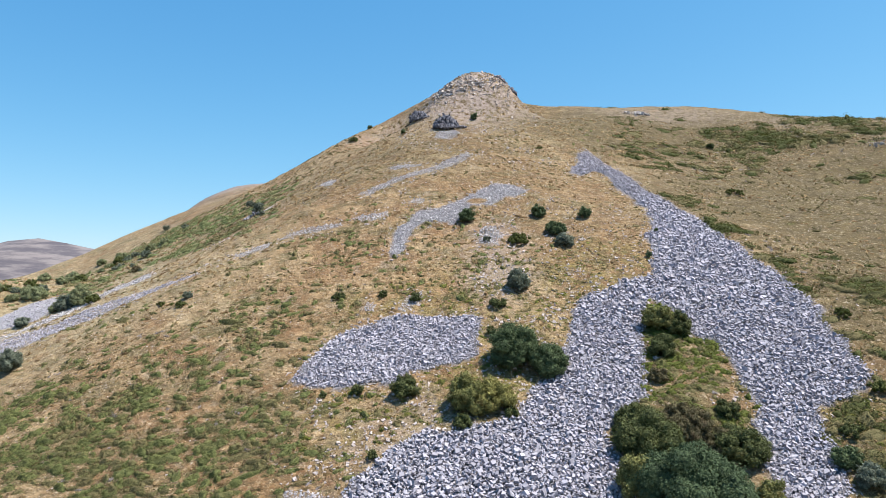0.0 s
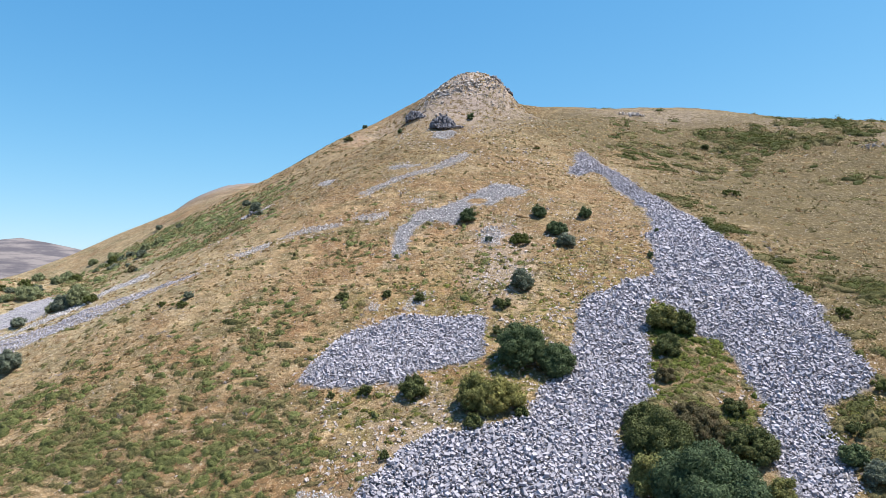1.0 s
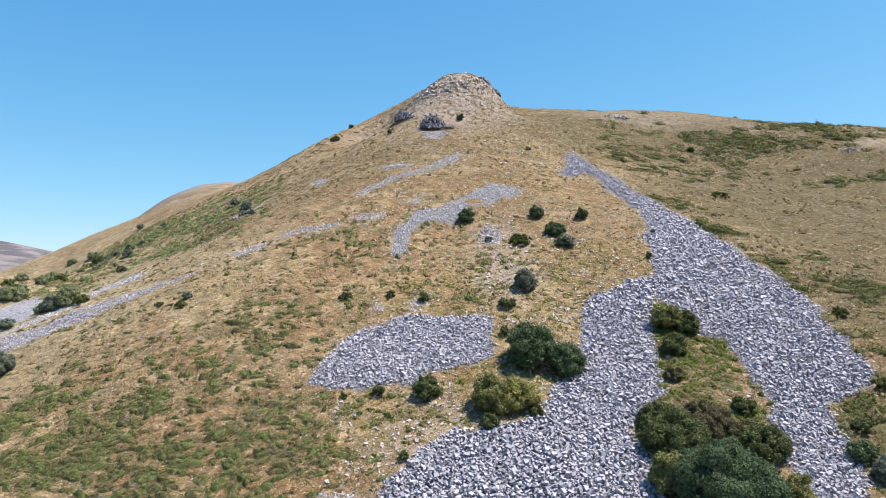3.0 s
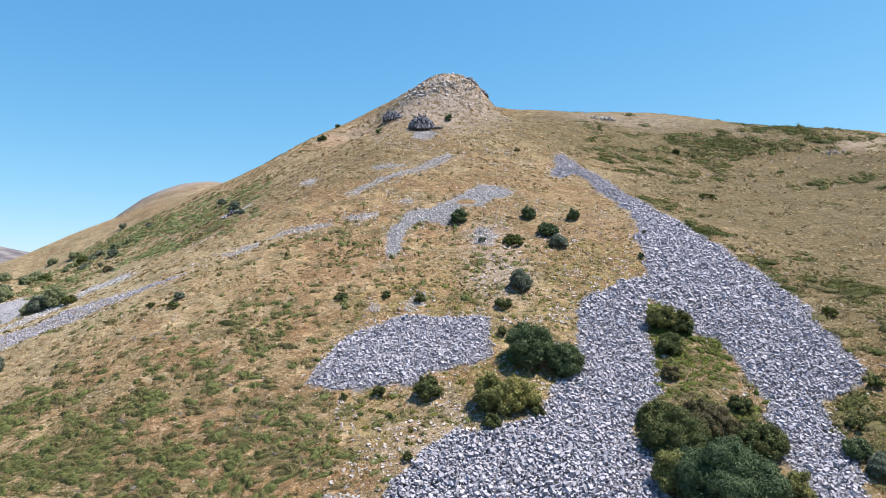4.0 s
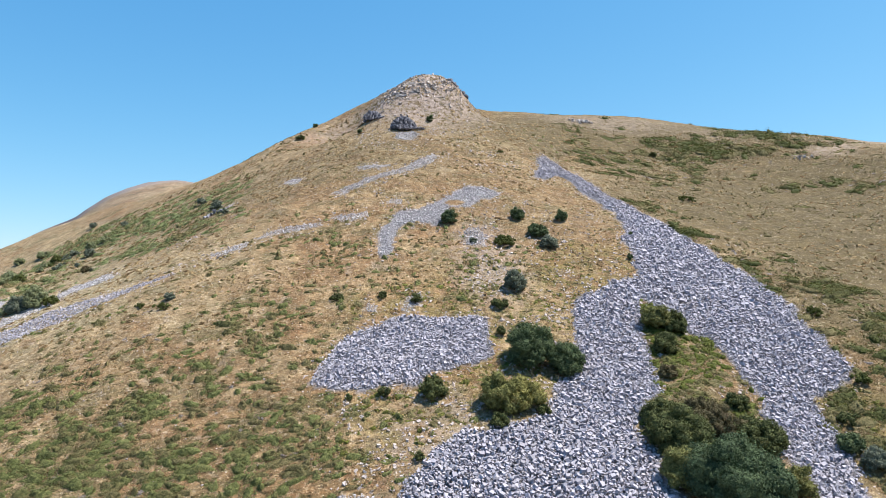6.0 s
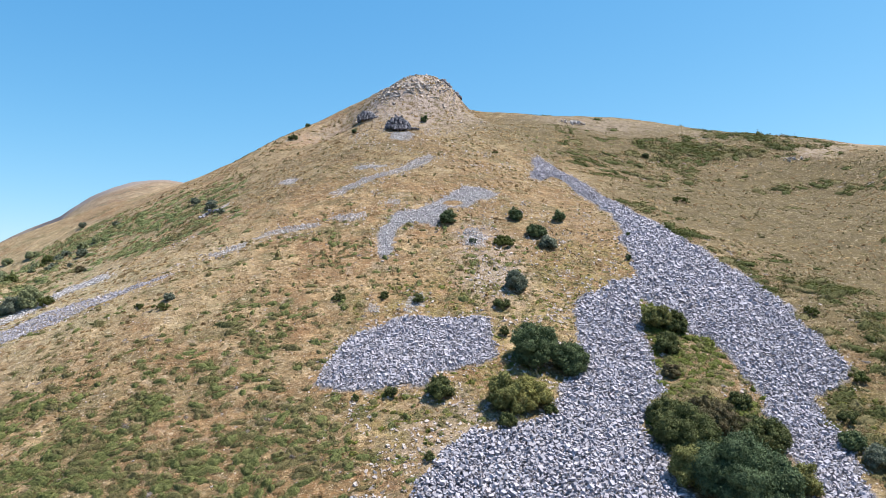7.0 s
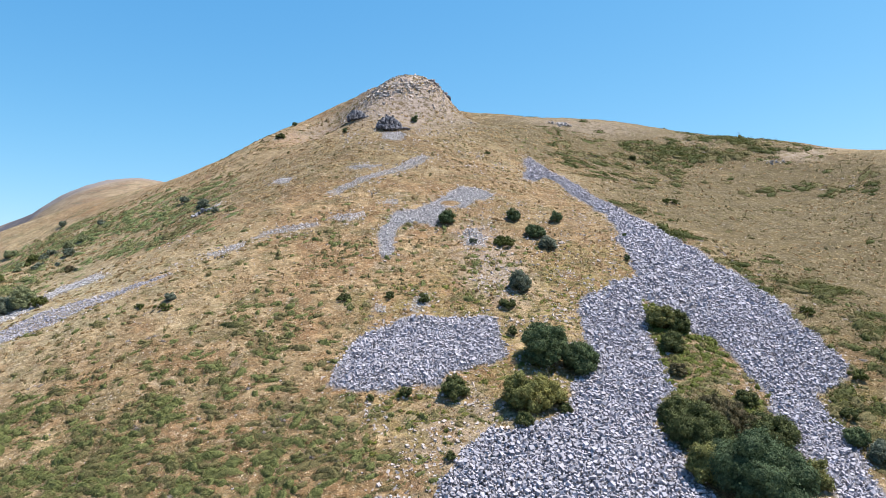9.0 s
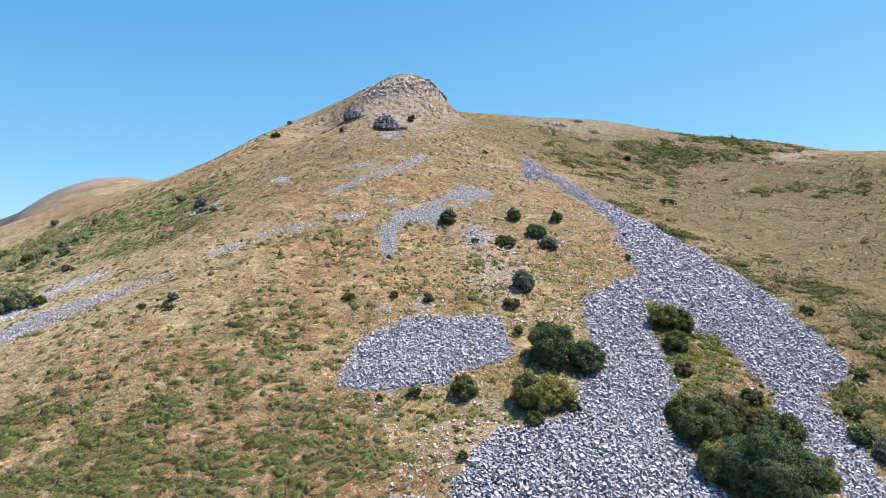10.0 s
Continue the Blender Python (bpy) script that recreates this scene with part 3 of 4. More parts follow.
def build_ground():
    gx, gy = axis(-4200, -60, 76, 4200, 0.54, 1.08), axis(-3500, 42, 142, 4200, 0.54, 1.08)
    x, y = np.meshgrid(gx, gy)
    # the bed lies hollow under the deep scree, so that the blocks have dark gaps between them
    deep = np.ones(np.shape(x), bool)
    for dx, dy in ((0, 0), (0.7, 0), (-0.7, 0), (0, 0.7), (0, -0.7)):
        deep &= on_main_scree(x + dx, y + dy) | inside(x + dx, y + dy, SLAB)
    z = height(x, y) - 0.32 * deep
    nx, ny = len(gx), len(gy)
    i = np.arange(nx * ny).reshape(ny, nx)
    faces = np.stack([i[:-1, :-1], i[:-1, 1:], i[1:, 1:], i[1:, :-1]], -1).reshape(-1, 4)
    x, y, z = x.ravel(), y.ravel(), z.ravel()
    me = mesh_of("ground", np.stack([x, y, z], -1), faces, TURF, True)
    marks = {
        "stones": np.maximum(on_main_scree(x, y), np.maximum.reduce([(1.0 if f in (SLAB, CURVED) else 0.3) * inside(*ragged(x, y, 0.3), f) for f in FIELDS])) * (blobs(x, y, HOLLOW) < 0.4),
        "heath": np.maximum(heath(x, y) * np.where(x < -19, np.where(y > 86, 0.5, 1.0), 1.0), 2.4 * inside(x, y, ISLAND) * (1 - blobs(x, y, DRY_ISLAND))),
        "gravel": 1.0 * inside(*ragged(x, y, 0.3), SLAB_WEST),
        "ochre": blobs(x, y, OCHRE),
        "weeds": 0.8 * blobs(x, y, WEEDS),
        "bleached": blobs(x, y, PALED_FLANK),
        "olive": blobs(x, y, OLIVE),
        "rubble": blobs(x, y, RUBBLE_SPOTS),
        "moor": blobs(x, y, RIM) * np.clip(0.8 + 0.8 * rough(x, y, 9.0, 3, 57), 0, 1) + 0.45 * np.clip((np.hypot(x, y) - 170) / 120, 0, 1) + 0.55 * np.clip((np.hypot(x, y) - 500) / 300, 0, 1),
    }
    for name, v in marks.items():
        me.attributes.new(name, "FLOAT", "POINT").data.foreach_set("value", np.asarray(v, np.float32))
    return tagged(new("ground", me), "steep dry mountain hillside of straw and rust turf", "hillside", kind="structure")


ground = build_ground()


# ---- stones ----
def stone_shape(seed, flat=0.52, corners=10):
    """An angular block about 1 m long: vertices and triangles."""
    r = random.Random(seed)
    bm = bmesh.new()
    dx, dy, dz = 0.5, 0.5 * r.uniform(0.55, 0.85), 0.5 * flat * r.uniform(0.75, 1.3)
    for k in range(corners):
        p = [r.uniform(-1, 1) for _ in range(3)]
        m = max(abs(v) for v in p)
        p = [v / m * r.uniform(0.82, 1.0) for v in p]
        bm.verts.new((p[0] * dx, p[1] * dy, p[2] * dz))
    bmesh.ops.convex_hull(bm, input=bm.verts)
    bmesh.ops.delete(bm, geom=[v for v in bm.verts if not v.link_faces], context="VERTS")
    bmesh.ops.triangulate(bm, faces=bm.faces)
    bmesh.ops.recalc_face_normals(bm, faces=bm.faces)
    bm.verts.index_update()
    v = np.array([q.co[:] for q in bm.verts])
    f = np.array([[q.index for q in t.verts] for t in bm.faces])
    bm.free()
    return v, f


def slab_shape(seed):
    """A split, flat-faced block about 1 m long: a skewed box with one corner broken off."""
    r = random.Random(seed)
    bm = bmesh.new()
    dx, dy, dz = 0.365, 0.365 * r.uniform(0.5, 0.85), 0.38 * r.uniform(0.42, 0.85)
    tx, ty, sx, sy = r.uniform(-0.2, 0.2), r.uniform(-0.2, 0.2), r.uniform(-0.3, 0.3), r.uniform(-0.3, 0.3)
    lost = r.randrange(8)
    for k in range(8):
        a, b, c = (k & 1) * 2 - 1, (k >> 1 & 1) * 2 - 1, (k >> 2) * 2 - 1
        p = Vector((a * dx * (1 + tx * b) + sx * c * dz, b * dy * (1 + ty * a) + sy * c * dz, c * dz * r.uniform(0.8, 1.0)))
        p *= r.uniform(0.88, 1.0)
        if k == lost:
            bm.verts.new(p * Vector((0.35, 1, 1)))
            bm.verts.new(Vector((p.x, p.y * 0.3, p.z * 0.7)))
        else:
            bm.verts.new(p)
    bmesh.ops.convex_hull(bm, input=bm.verts)
    bmesh.ops.delete(bm, geom=[v for v in bm.verts if not v.link_faces], context="VERTS")
    bmesh.ops.triangulate(bm, faces=bm.faces)
    bmesh.ops.recalc_face_normals(bm, faces=bm.faces)
    bm.verts.index_update()
    v = np.array([q.co[:] for q in bm.verts])
    f = np.array([[q.index for q in t.verts] for t in bm.faces])
    bm.free()
    return v, f


BLOCKS = [slab_shape(100 + k) for k in range(10)] + [stone_shape(140 + k, 0.5, 9) for k in range(10)]
rng = np.random.default_rng(7)


def turns(yaw, pitch, roll):
    """Rotation matrices, one for each set of angles in radians."""
    cy, sy, cp, sp, cr, sr = np.cos(yaw), np.sin(yaw), np.cos(pitch), np.sin(pitch), np.cos(roll), np.sin(roll)
    m = np.empty((len(yaw), 3, 3))
    m[:, 0] = np.stack([cy * cp, cy * sp * sr - sy * cr, cy * sp * cr + sy * sr], -1)
    m[:, 1] = np.stack([sy * cp, sy * sp * sr + cy * cr, sy * sp * cr - cy * sr], -1)
    m[:, 2] = np.stack([-sp, cp * sr, cp * cr], -1)
    return m


def lying(x, y, spread):
    """Rotations that lay stones on the slope at those places, each tilted by chance."""
    n = slope(x, y)
    k = len(x)
    east = np.stack([n[:, 2], np.zeros(k), -n[:, 0]], -1)
    east /= np.linalg.norm(east, axis=1, keepdims=True)
    base = np.stack([east, np.cross(n, east), n], -1)
    local = turns(rng.uniform(0, 6.28, k), rng.normal(0, spread, k), rng.normal(0, spread, k))
    return base @ local


def joined(name, shapes, which, rot, size, at, material):
    """Many copies of a few shapes as one mesh."""
    vs, fs, count = [], [], 0
    for k, (v, f) in enumerate(shapes):
        pick = np.flatnonzero(which == k)
        if not len(pick):
            continue
        s = size[pick][:, None, None] if size.ndim == 1 else size[pick][:, None, :]
        p = np.einsum("nij,nvj->nvi", rot[pick], v[None] * s) + at[pick][:, None]
        vs.append(p.reshape(-1, 3))
        fs.append((f[None] + (count + np.arange(len(pick)) * len(v))[:, None, None]).reshape(-1, f.shape[1]))
        count += len(pick) * len(v)
    return mesh_of(name, np.concatenate(vs), np.concatenate(fs), material)


def strewn(box, step, jitter=0.5):
    """A jittered grid of places over a box of the plan."""
    x0, y0, x1, y1 = box
    x, y = np.meshgrid(np.arange(x0, x1, step), np.arange(y0, y1, step))
    x, y = x.ravel(), y.ravel()
    return x + rng.uniform(-jitter, jitter, len(x)) * step, y + rng.uniform(-jitter, jitter, len(x)) * step


def frame_of(outline, margin=1.2):
    a = np.array(outline)
    return (*(a.min(0) - margin), *(a.max(0) + margin))


PIECE_MESHES = [mesh_of("rock", v, f, SCREE_PIECE) for v, f in BLOCKS]


def scree_field(label, outline, test, size, pieces=None, cover=1.0, sink=0.0, material=None):
    """A field of angular blocks; those within the stretch of plan named by pieces are objects of their own."""
    step, deep = size * 0.66, outline in (MAIN_SCREE, SLAB)
    xs, ys, ss, zs = [], [], [], []
    for gap, low, high, lift in ((step * 1.5, 0.9, 1.35, -0.30), (step * 1.36, 0.6, 1.45, 0.20), (step * 3.1, 1.2, 2.3, 0.38)) if deep else ((step * 1.5, 0.9, 1.35, -0.12), (step * 1.4, 0.6, 1.45, 0.18), (step * 3.4, 1.1, 1.9, 0.3)):
        x, y = strewn(frame_of(outline), gap)
        keep = test(x, y) & ((low < 1.1) | test(x + 0.6, y) & test(x - 0.6, y)) & (rng.random(len(x)) < cover + 0.5 * (cover - 1) * rough(x, y, 2.0, 2, 15))
        # in the middle of the fan the blocks are larger and fewer, at its head small
        coarse = np.where(y > 92, 0.85, np.where(y > 66, 1.2, 1.0)) if outline is MAIN_SCREE else np.ones(len(x))
        keep &= rng.random(len(x)) < coarse**-2
        x, y, coarse = x[keep], y[keep], coarse[keep]
        s = size * coarse * np.exp(rng.uniform(np.log(low), np.log(high), len(x)))
        xs.append(x), ys.append(y), ss.append(s), zs.append(height(x, y) + lift * size / 0.5 + 0.05 * s - sink)
    x, y, s, z = (np.concatenate(v) for v in (xs, ys, ss, zs))
    rot, which, at = lying(x, y, 0.36), rng.integers(0, len(BLOCKS), len(x)), np.stack([x, y, z], -1)
    own = np.zeros(len(x), bool)
    if pieces:
        x0, y0, x1, y1 = pieces
        sel = np.flatnonzero((x > x0) & (x < x1) & (y > y0) & (y < y1) & (s > size * 0.8))
        own[sel[:300]] = True
    rest = ~own
    thing = new("scree", joined("scree", BLOCKS, which[rest], rot[rest], s[rest], at[rest], material or SCREE))
    tagged(thing, label, "scree", "scree on the hillside", "stuff")
    for k in np.flatnonzero(own):
        PIECES.append((thing, PIECE_MESHES[which[k]], Matrix.LocRotScale(Vector(at[k]), Matrix(rot[k].tolist()).to_quaternion(), Vector((s[k],) * 3))))
    return thing


PIECES = []
scree_field("broad fan of angular lilac-grey blocks forking round a green island", MAIN_SCREE, on_main_scree, 0.24, (2, 44, 13, 50))


def within(outline):
    return lambda x, y: inside(*ragged(x, y, 0.3), outline) & (blobs(x, y, HOLLOW) < 0.5)


scree_field("oblong patch of pale grey angular blocks in dry turf", SLAB, within(SLAB), 0.22, (-9, 58, 2, 62))
scree_field("curved bank of grey stones on the upper slope", CURVED, within(CURVED), 0.18, None, 0.85, 0.04, PALE_SCREE)
for outline, words in (
    (STREAK_A, "long thin streak of grey stones below the summit"),
    (STREAK_A_UPPER, "short thin streak of grey stones in turf"),
    (SPOT, "small heap of pale stones among juniper bushes"),
    (STREAK_B, "broken line of grey stones across the slope"),
    (STREAK_B_UPPER, "short bank of grey stones above green weeds"),
    (PATCH_HIGH, "small grey stone patch high in the dry turf"),
    (PATCH_UPPER, "small grey stone patch beside the curved bank"),
    (LEDGE, "strip of grey gravel along a turf ledge"),
    (STREAK_B_LOWER, "short line of grey stones in dry grass"),
    (STREAK_C, "long band of grey stones running down the hill"),
    (STREAK_D, "narrow upper band of grey stones in dry grass"),
    (SLAB_WEST, "smooth pale grey scree patch beside green bushes"),
    (PATCH_LOW, "small patch of grey stones at the scree's edge"),
    (PATCH_MID, "small clutch of grey stones beside a bush"),
    (PATCH_KNOLL, "apron of small grey stones below a rock knoll"),
    (PATCH_EAST, "small clutch of pale stones under a bush"),
):
    block, cover, sink = (0.13, 0.55, 0.05) if outline is SLAB_WEST else (0.18, 0.9, 0.05) if outline in (STREAK_C, STREAK_D) else (0.2, 0.95, 0.02) if outline is SPOT else (0.16, 0.85, 0.04)
    scree_field(words, outline, within(outline), block, None, cover, sink, SCREE if outline in (SLAB_WEST, STREAK_C) else PALE_SCREE)


def loose_stones():
    """Single bleached stones lying in the turf, thick in the stony parts and along the edges of the scree."""
    x, y = strewn((-50, 44, 45, 118), 0.34, 1.0)
    chance = 0.03 + 0.07 * np.clip(rough(x, y, 1.8, 3, 14), 0, 1)
    for outline, v in STONY:
        chance = np.where(inside(*ragged(x, y, 1.5), outline), v * np.clip(0.65 + 2.0 * rough(x, y, 2.0, 3, 12), 0, 1.5), chance)
    edge = np.zeros(len(x), bool)
    for dx, dy in ((1.0, 0), (-1.0, 0), (0, 1.2), (0, -1.2)):
        edge |= on_scree(x + dx, y + dy)
    chance = np.where(edge, np.maximum(chance, 0.42), chance)
    keep = (rng.random(len(x)) < chance) & ~on_scree(x, y)
    x, y = x[keep], y[keep]
    s = np.minimum(np.where(chance[keep] > 0.1, 0.17, 0.12) * np.exp(rng.exponential(0.42, len(x))), np.where(chance[keep] > 0.1, 0.45, 0.24))
    at = np.stack([x, y, height(x, y) - 0.02 * s], -1)
    me = joined("loose_stones", BLOCKS, rng.integers(0, len(BLOCKS), len(x)), lying(x, y, 0.3), s, at, STONE)
    tagged(new("loose_stones", me), "bleached loose stones strewn through the dry turf", "stones", kind="stuff")


def summit_rubble():
    """Small pinkish stones over the cone of the summit."""
    x, y = strewn((-12, 112, 22, 140), 0.26, 1.0)
    hill = land(x, y)
    keep = rng.random(len(x)) < np.clip((hill - 69.5) / 8, 0, 0.75) * (0.55 + 0.9 * rough(x, y, 2.2, 3, 19)) * (np.hypot(x - 5, (y - 126) * 0.8) < 13)
    x, y = x[keep], y[keep]
    s = np.minimum(0.16 * np.exp(rng.exponential(0.4, len(x))), 0.6)
    at = np.stack([x, y, height(x, y) + 0.15 * s], -1)
    me = joined("summit_rubble", BLOCKS, rng.integers(0, len(BLOCKS), len(x)), lying(x, y, 0.4), s, at, RUBBLE)
    tagged(new("summit_rubble", me), "pinkish buff rubble covering the summit cone", "stones", kind="stuff")


loose_stones()
summit_rubble()

CRAG_SHAPES = [stone_shape(300 + k, 0.8, 15) for k in range(8)]
CRAG_MESHES = [mesh_of("block", v, f, CRAG) for v, f in CRAG_SHAPES]
CRAG_GREY_MESHES = [mesh_of("block", v, f, CRAG_GREY) for v, f in CRAG_SHAPES]


def outcrop(name, label, places, meshes, lean=0.35):
    """A crag of single blocks: (x, y, lift, length, depth, thickness)."""
    root = new(name)
    x0, y0 = places[0][:2]
    root.location = (x0, y0, float(height(x0, y0)))
    tagged(root, label, "crag")
    r = random.Random(len(places))
    for x, y, lift, a, b, c in places:
        m = Matrix.LocRotScale(Vector((x, y, float(height(x, y)) + lift)), Euler((r.gauss(0, lean), r.gauss(0, lean), r.uniform(0, 6.28))), Vector((a, b, c)))
        PIECES.append((root, r.choice(meshes), m))
    return root


def heap(x, y, w, h, count, seed, size, tall=1.2):
    """Places of jointed blocks packed over a steep-sided knoll w wide and h high."""
    r, out = random.Random(seed), []
    for k in range(count):
        a, d = r.uniform(0, 6.28), math.sqrt(r.random())
        px, py = x + math.cos(a) * d * w / 2, y + math.sin(a) * d * w / 2.6
        s = size * r.uniform(0.6, 1.5)
        out.append((px, py, h * (1 - d**5) * r.uniform(0.55, 1.0) - 0.1 + 0.25 * (y - py), s, s * r.uniform(0.7, 1), s * r.uniform(0.8, 1.3) * tall))
    return out


def columns(x, y, w, h, count, seed):
    """A knoll of upright jointed blocks: a cliff to the west and downhill, running out into the turf uphill and eastward."""
    r, out = random.Random(seed), []
    for k in range(count):
        a, d = r.uniform(0, 6.28), math.sqrt(r.random())
        u, v = math.cos(a) * d, math.sin(a) * d
        top = h * max(0.1, 1.0 - math.hypot(u + 0.3, v - 0.1) ** 1.4) * r.uniform(0.8, 1.08)
        s = r.uniform(0.28, 0.58)
        px, py = x + u * w / 2, y + v * w / 2.6
        rise = float(height(x, y) - height(px, py)) * 0.55
        tall = max(0.32, min(0.55, top))
        out.append((px, py, top + rise - tall * 0.42, s, s * r.uniform(0.75, 1), tall))
        if top > 1.0:
            out.append((px, py, top * 0.45, s * 1.5, s * 1.2, 0.9))
    return out


def summit_places():
    """Broken blocks over the cone, and rough bands of larger leaning slabs near its top."""
    r, out = random.Random(5), []
    while len(out) < 170:
        x, y = r.gauss(5.0, 5.5), r.gauss(126.0, 3.2)
        hill = float(land(x, y))
        if hill < 73 or r.random() > (hill - 72) / 7:
            continue
        s = r.uniform(0.2, 0.5)
        out.append((x, y, 0.05 * s, s * 1.4, s, s * 0.75))
    while len(out) < 290:
        x, y = r.uniform(-4.5, 13.0), r.uniform(121, 129)
        hill = float(land(x, y))
        if min(abs(hill - 78.6 - 0.1 * (x - 5)), abs(hill - 76.4 - 0.16 * x)) > 0.6:
            continue
        s = r.uniform(0.28, 0.62) * (1.25 if x < 4 else 1.0)
        out.append((x, y, 0.08 * s, s * 1.7, s * 0.8, s * 0.75))
    return out


outcrop("summit_crag", "broken buff rock bands crowning the summit", summit_places(), CRAG_MESHES)
outcrop("rock_outcrop", "blue-grey jointed rock knoll on the upper slope", columns(1.4, 116.5, 5.4, 2.6, 270, 2), CRAG_GREY_MESHES, 0.35)
outcrop("rock_outcrop", "low rock knoll in shade-darkened grey beside the crest", columns(-3.7, 122.9, 4.2, 1.7, 170, 3), CRAG_GREY_MESHES, 0.35)
outcrop("rock_outcrop", "weathered rock ledge breaking the ridge turf", heap(35.5, 130.0, 5.5, 0.4, 40, 4, 0.5), CRAG_MESHES)
outcrop("rock_outcrop", "small reddish rock ledge in the heath", heap(69.4, 112.0, 4.0, 0.15, 40, 6, 0.3), CRAG_MESHES)
# dark blocks added where shade lies below the overhanging turf ledge
outcrop("rock_outcrop", "dark blocks standing in for the shade under a turf ledge", heap(-26.6, 101.0, 3.2, 0.2, 26, 7, 0.45), CRAG_GREY_MESHES)
outcrop("rock_outcrop", "dark broken ledge on the shoulder of the summit", heap(11.0, 128.2, 2.0, 0.5, 16, 8, 0.6), CRAG_GREY_MESHES)
outcrop("rock_outcrop", "dark rock teeth below the summit shoulder", heap(13.2, 127.6, 1.8, 0.5, 12, 9, 0.55), CRAG_GREY_MESHES)


# ---- bushes ----
def leaf_cloud(points, normals, size, seed, lean=0.7):
    """Small leaf sprays as pointed blades."""
    g = np.random.default_rng(seed)
    n = len(points)
    out = normals + lean * g.normal(0, 1, (n, 3))
    out /= np.linalg.norm(out, axis=1, keepdims=True) + 1e-9
    side = np.cross(out, g.normal(0, 1, (n, 3)))
    side /= np.linalg.norm(side, axis=1, keepdims=True) + 1e-9
    up = np.cross(side, out)
    s = (size * np.exp(g.normal(0, 0.3, n)))[:, None]
    root, tip = points - up * s * 0.5, points + up * s * 0.6 + out * s * 0.12
    v = np.stack([root + side * s * 0.4, tip, root - side * s * 0.4], 1).reshape(-1, 3)
    return v, np.arange(3 * n).reshape(-1, 3)


def limb(bm, start, end, r0, r1, bend, seed):
    """A tapered, slightly crooked limb."""
    r = random.Random(seed)
    a, b = Vector(start), Vector(end)
    rings, steps = [], 5
    side = (b - a).orthogonal().normalized() * bend * r.uniform(-1, 1)
    for k in range(steps + 1):
        u = k / steps
        c = a.lerp(b, u) + side * math.sin(math.pi * u)
        rad = r0 + (r1 - r0) * u
        d = (b - a).normalized()
        e = d.orthogonal().normalized()
        f = d.cross(e)
        rings.append([bm.verts.new(c + (e * math.cos(q) + f * math.sin(q)) * rad) for q in (0, 1.05, 2.1, 3.15, 4.2, 5.25)])
    for low, top in zip(rings, rings[1:]):
        for q in range(6):
            bm.faces.new((low[q], low[q - 1], top[q - 1], top[q]))


def round_shape(around, up, half):
    """A ball, or half of one, as triangles."""
    v, f = [], []
    for j in range(up + 1):
        b = (j / up) * (math.pi / 2 if half else math.pi)
        for i in range(around):
            a = 2 * math.pi * i / around
            v.append((math.cos(a) * math.sin(b), math.sin(a) * math.sin(b), math.cos(b)))
    for j in range(up):
        for i in range(around):
            k = (i + 1) % around
            if j:
                f.append((j * around + i, (j + 1) * around + k, j * around + k))
            f.append((j * around + i, (j + 1) * around + i, (j + 1) * around + k))
    return np.array(v), np.array(f)


DOME_BALL = round_shape(7, 5, False)
DOME_HALF = round_shape(9, 3, True)

NAMES = {
    "dark": ("juniper_bush", "dense dark green juniper bush on dry turf"),
    "grey": ("juniper_bush", "grey-green juniper bush with its shade on dry turf"),
    "green": ("broom_bush", "mid-green broom bush in stony grass"),
    "yel": ("broom_bush", "loose yellow-green broom bush at the scree's edge"),
    "olive": ("broom_bush", "feathery olive-green broom bush beside the scree"),
    "brown": ("heather_bush", "brownish green heather bush going dry"),
    "flank": ("broom_bush", "green broom bush on the windy flank, haze in its colour"),
    "low": ("bilberry_bush", "low spreading green bilberry bush"),
    "big": ("juniper_tree", "large rounded dark green juniper tree below the scree island"),
}


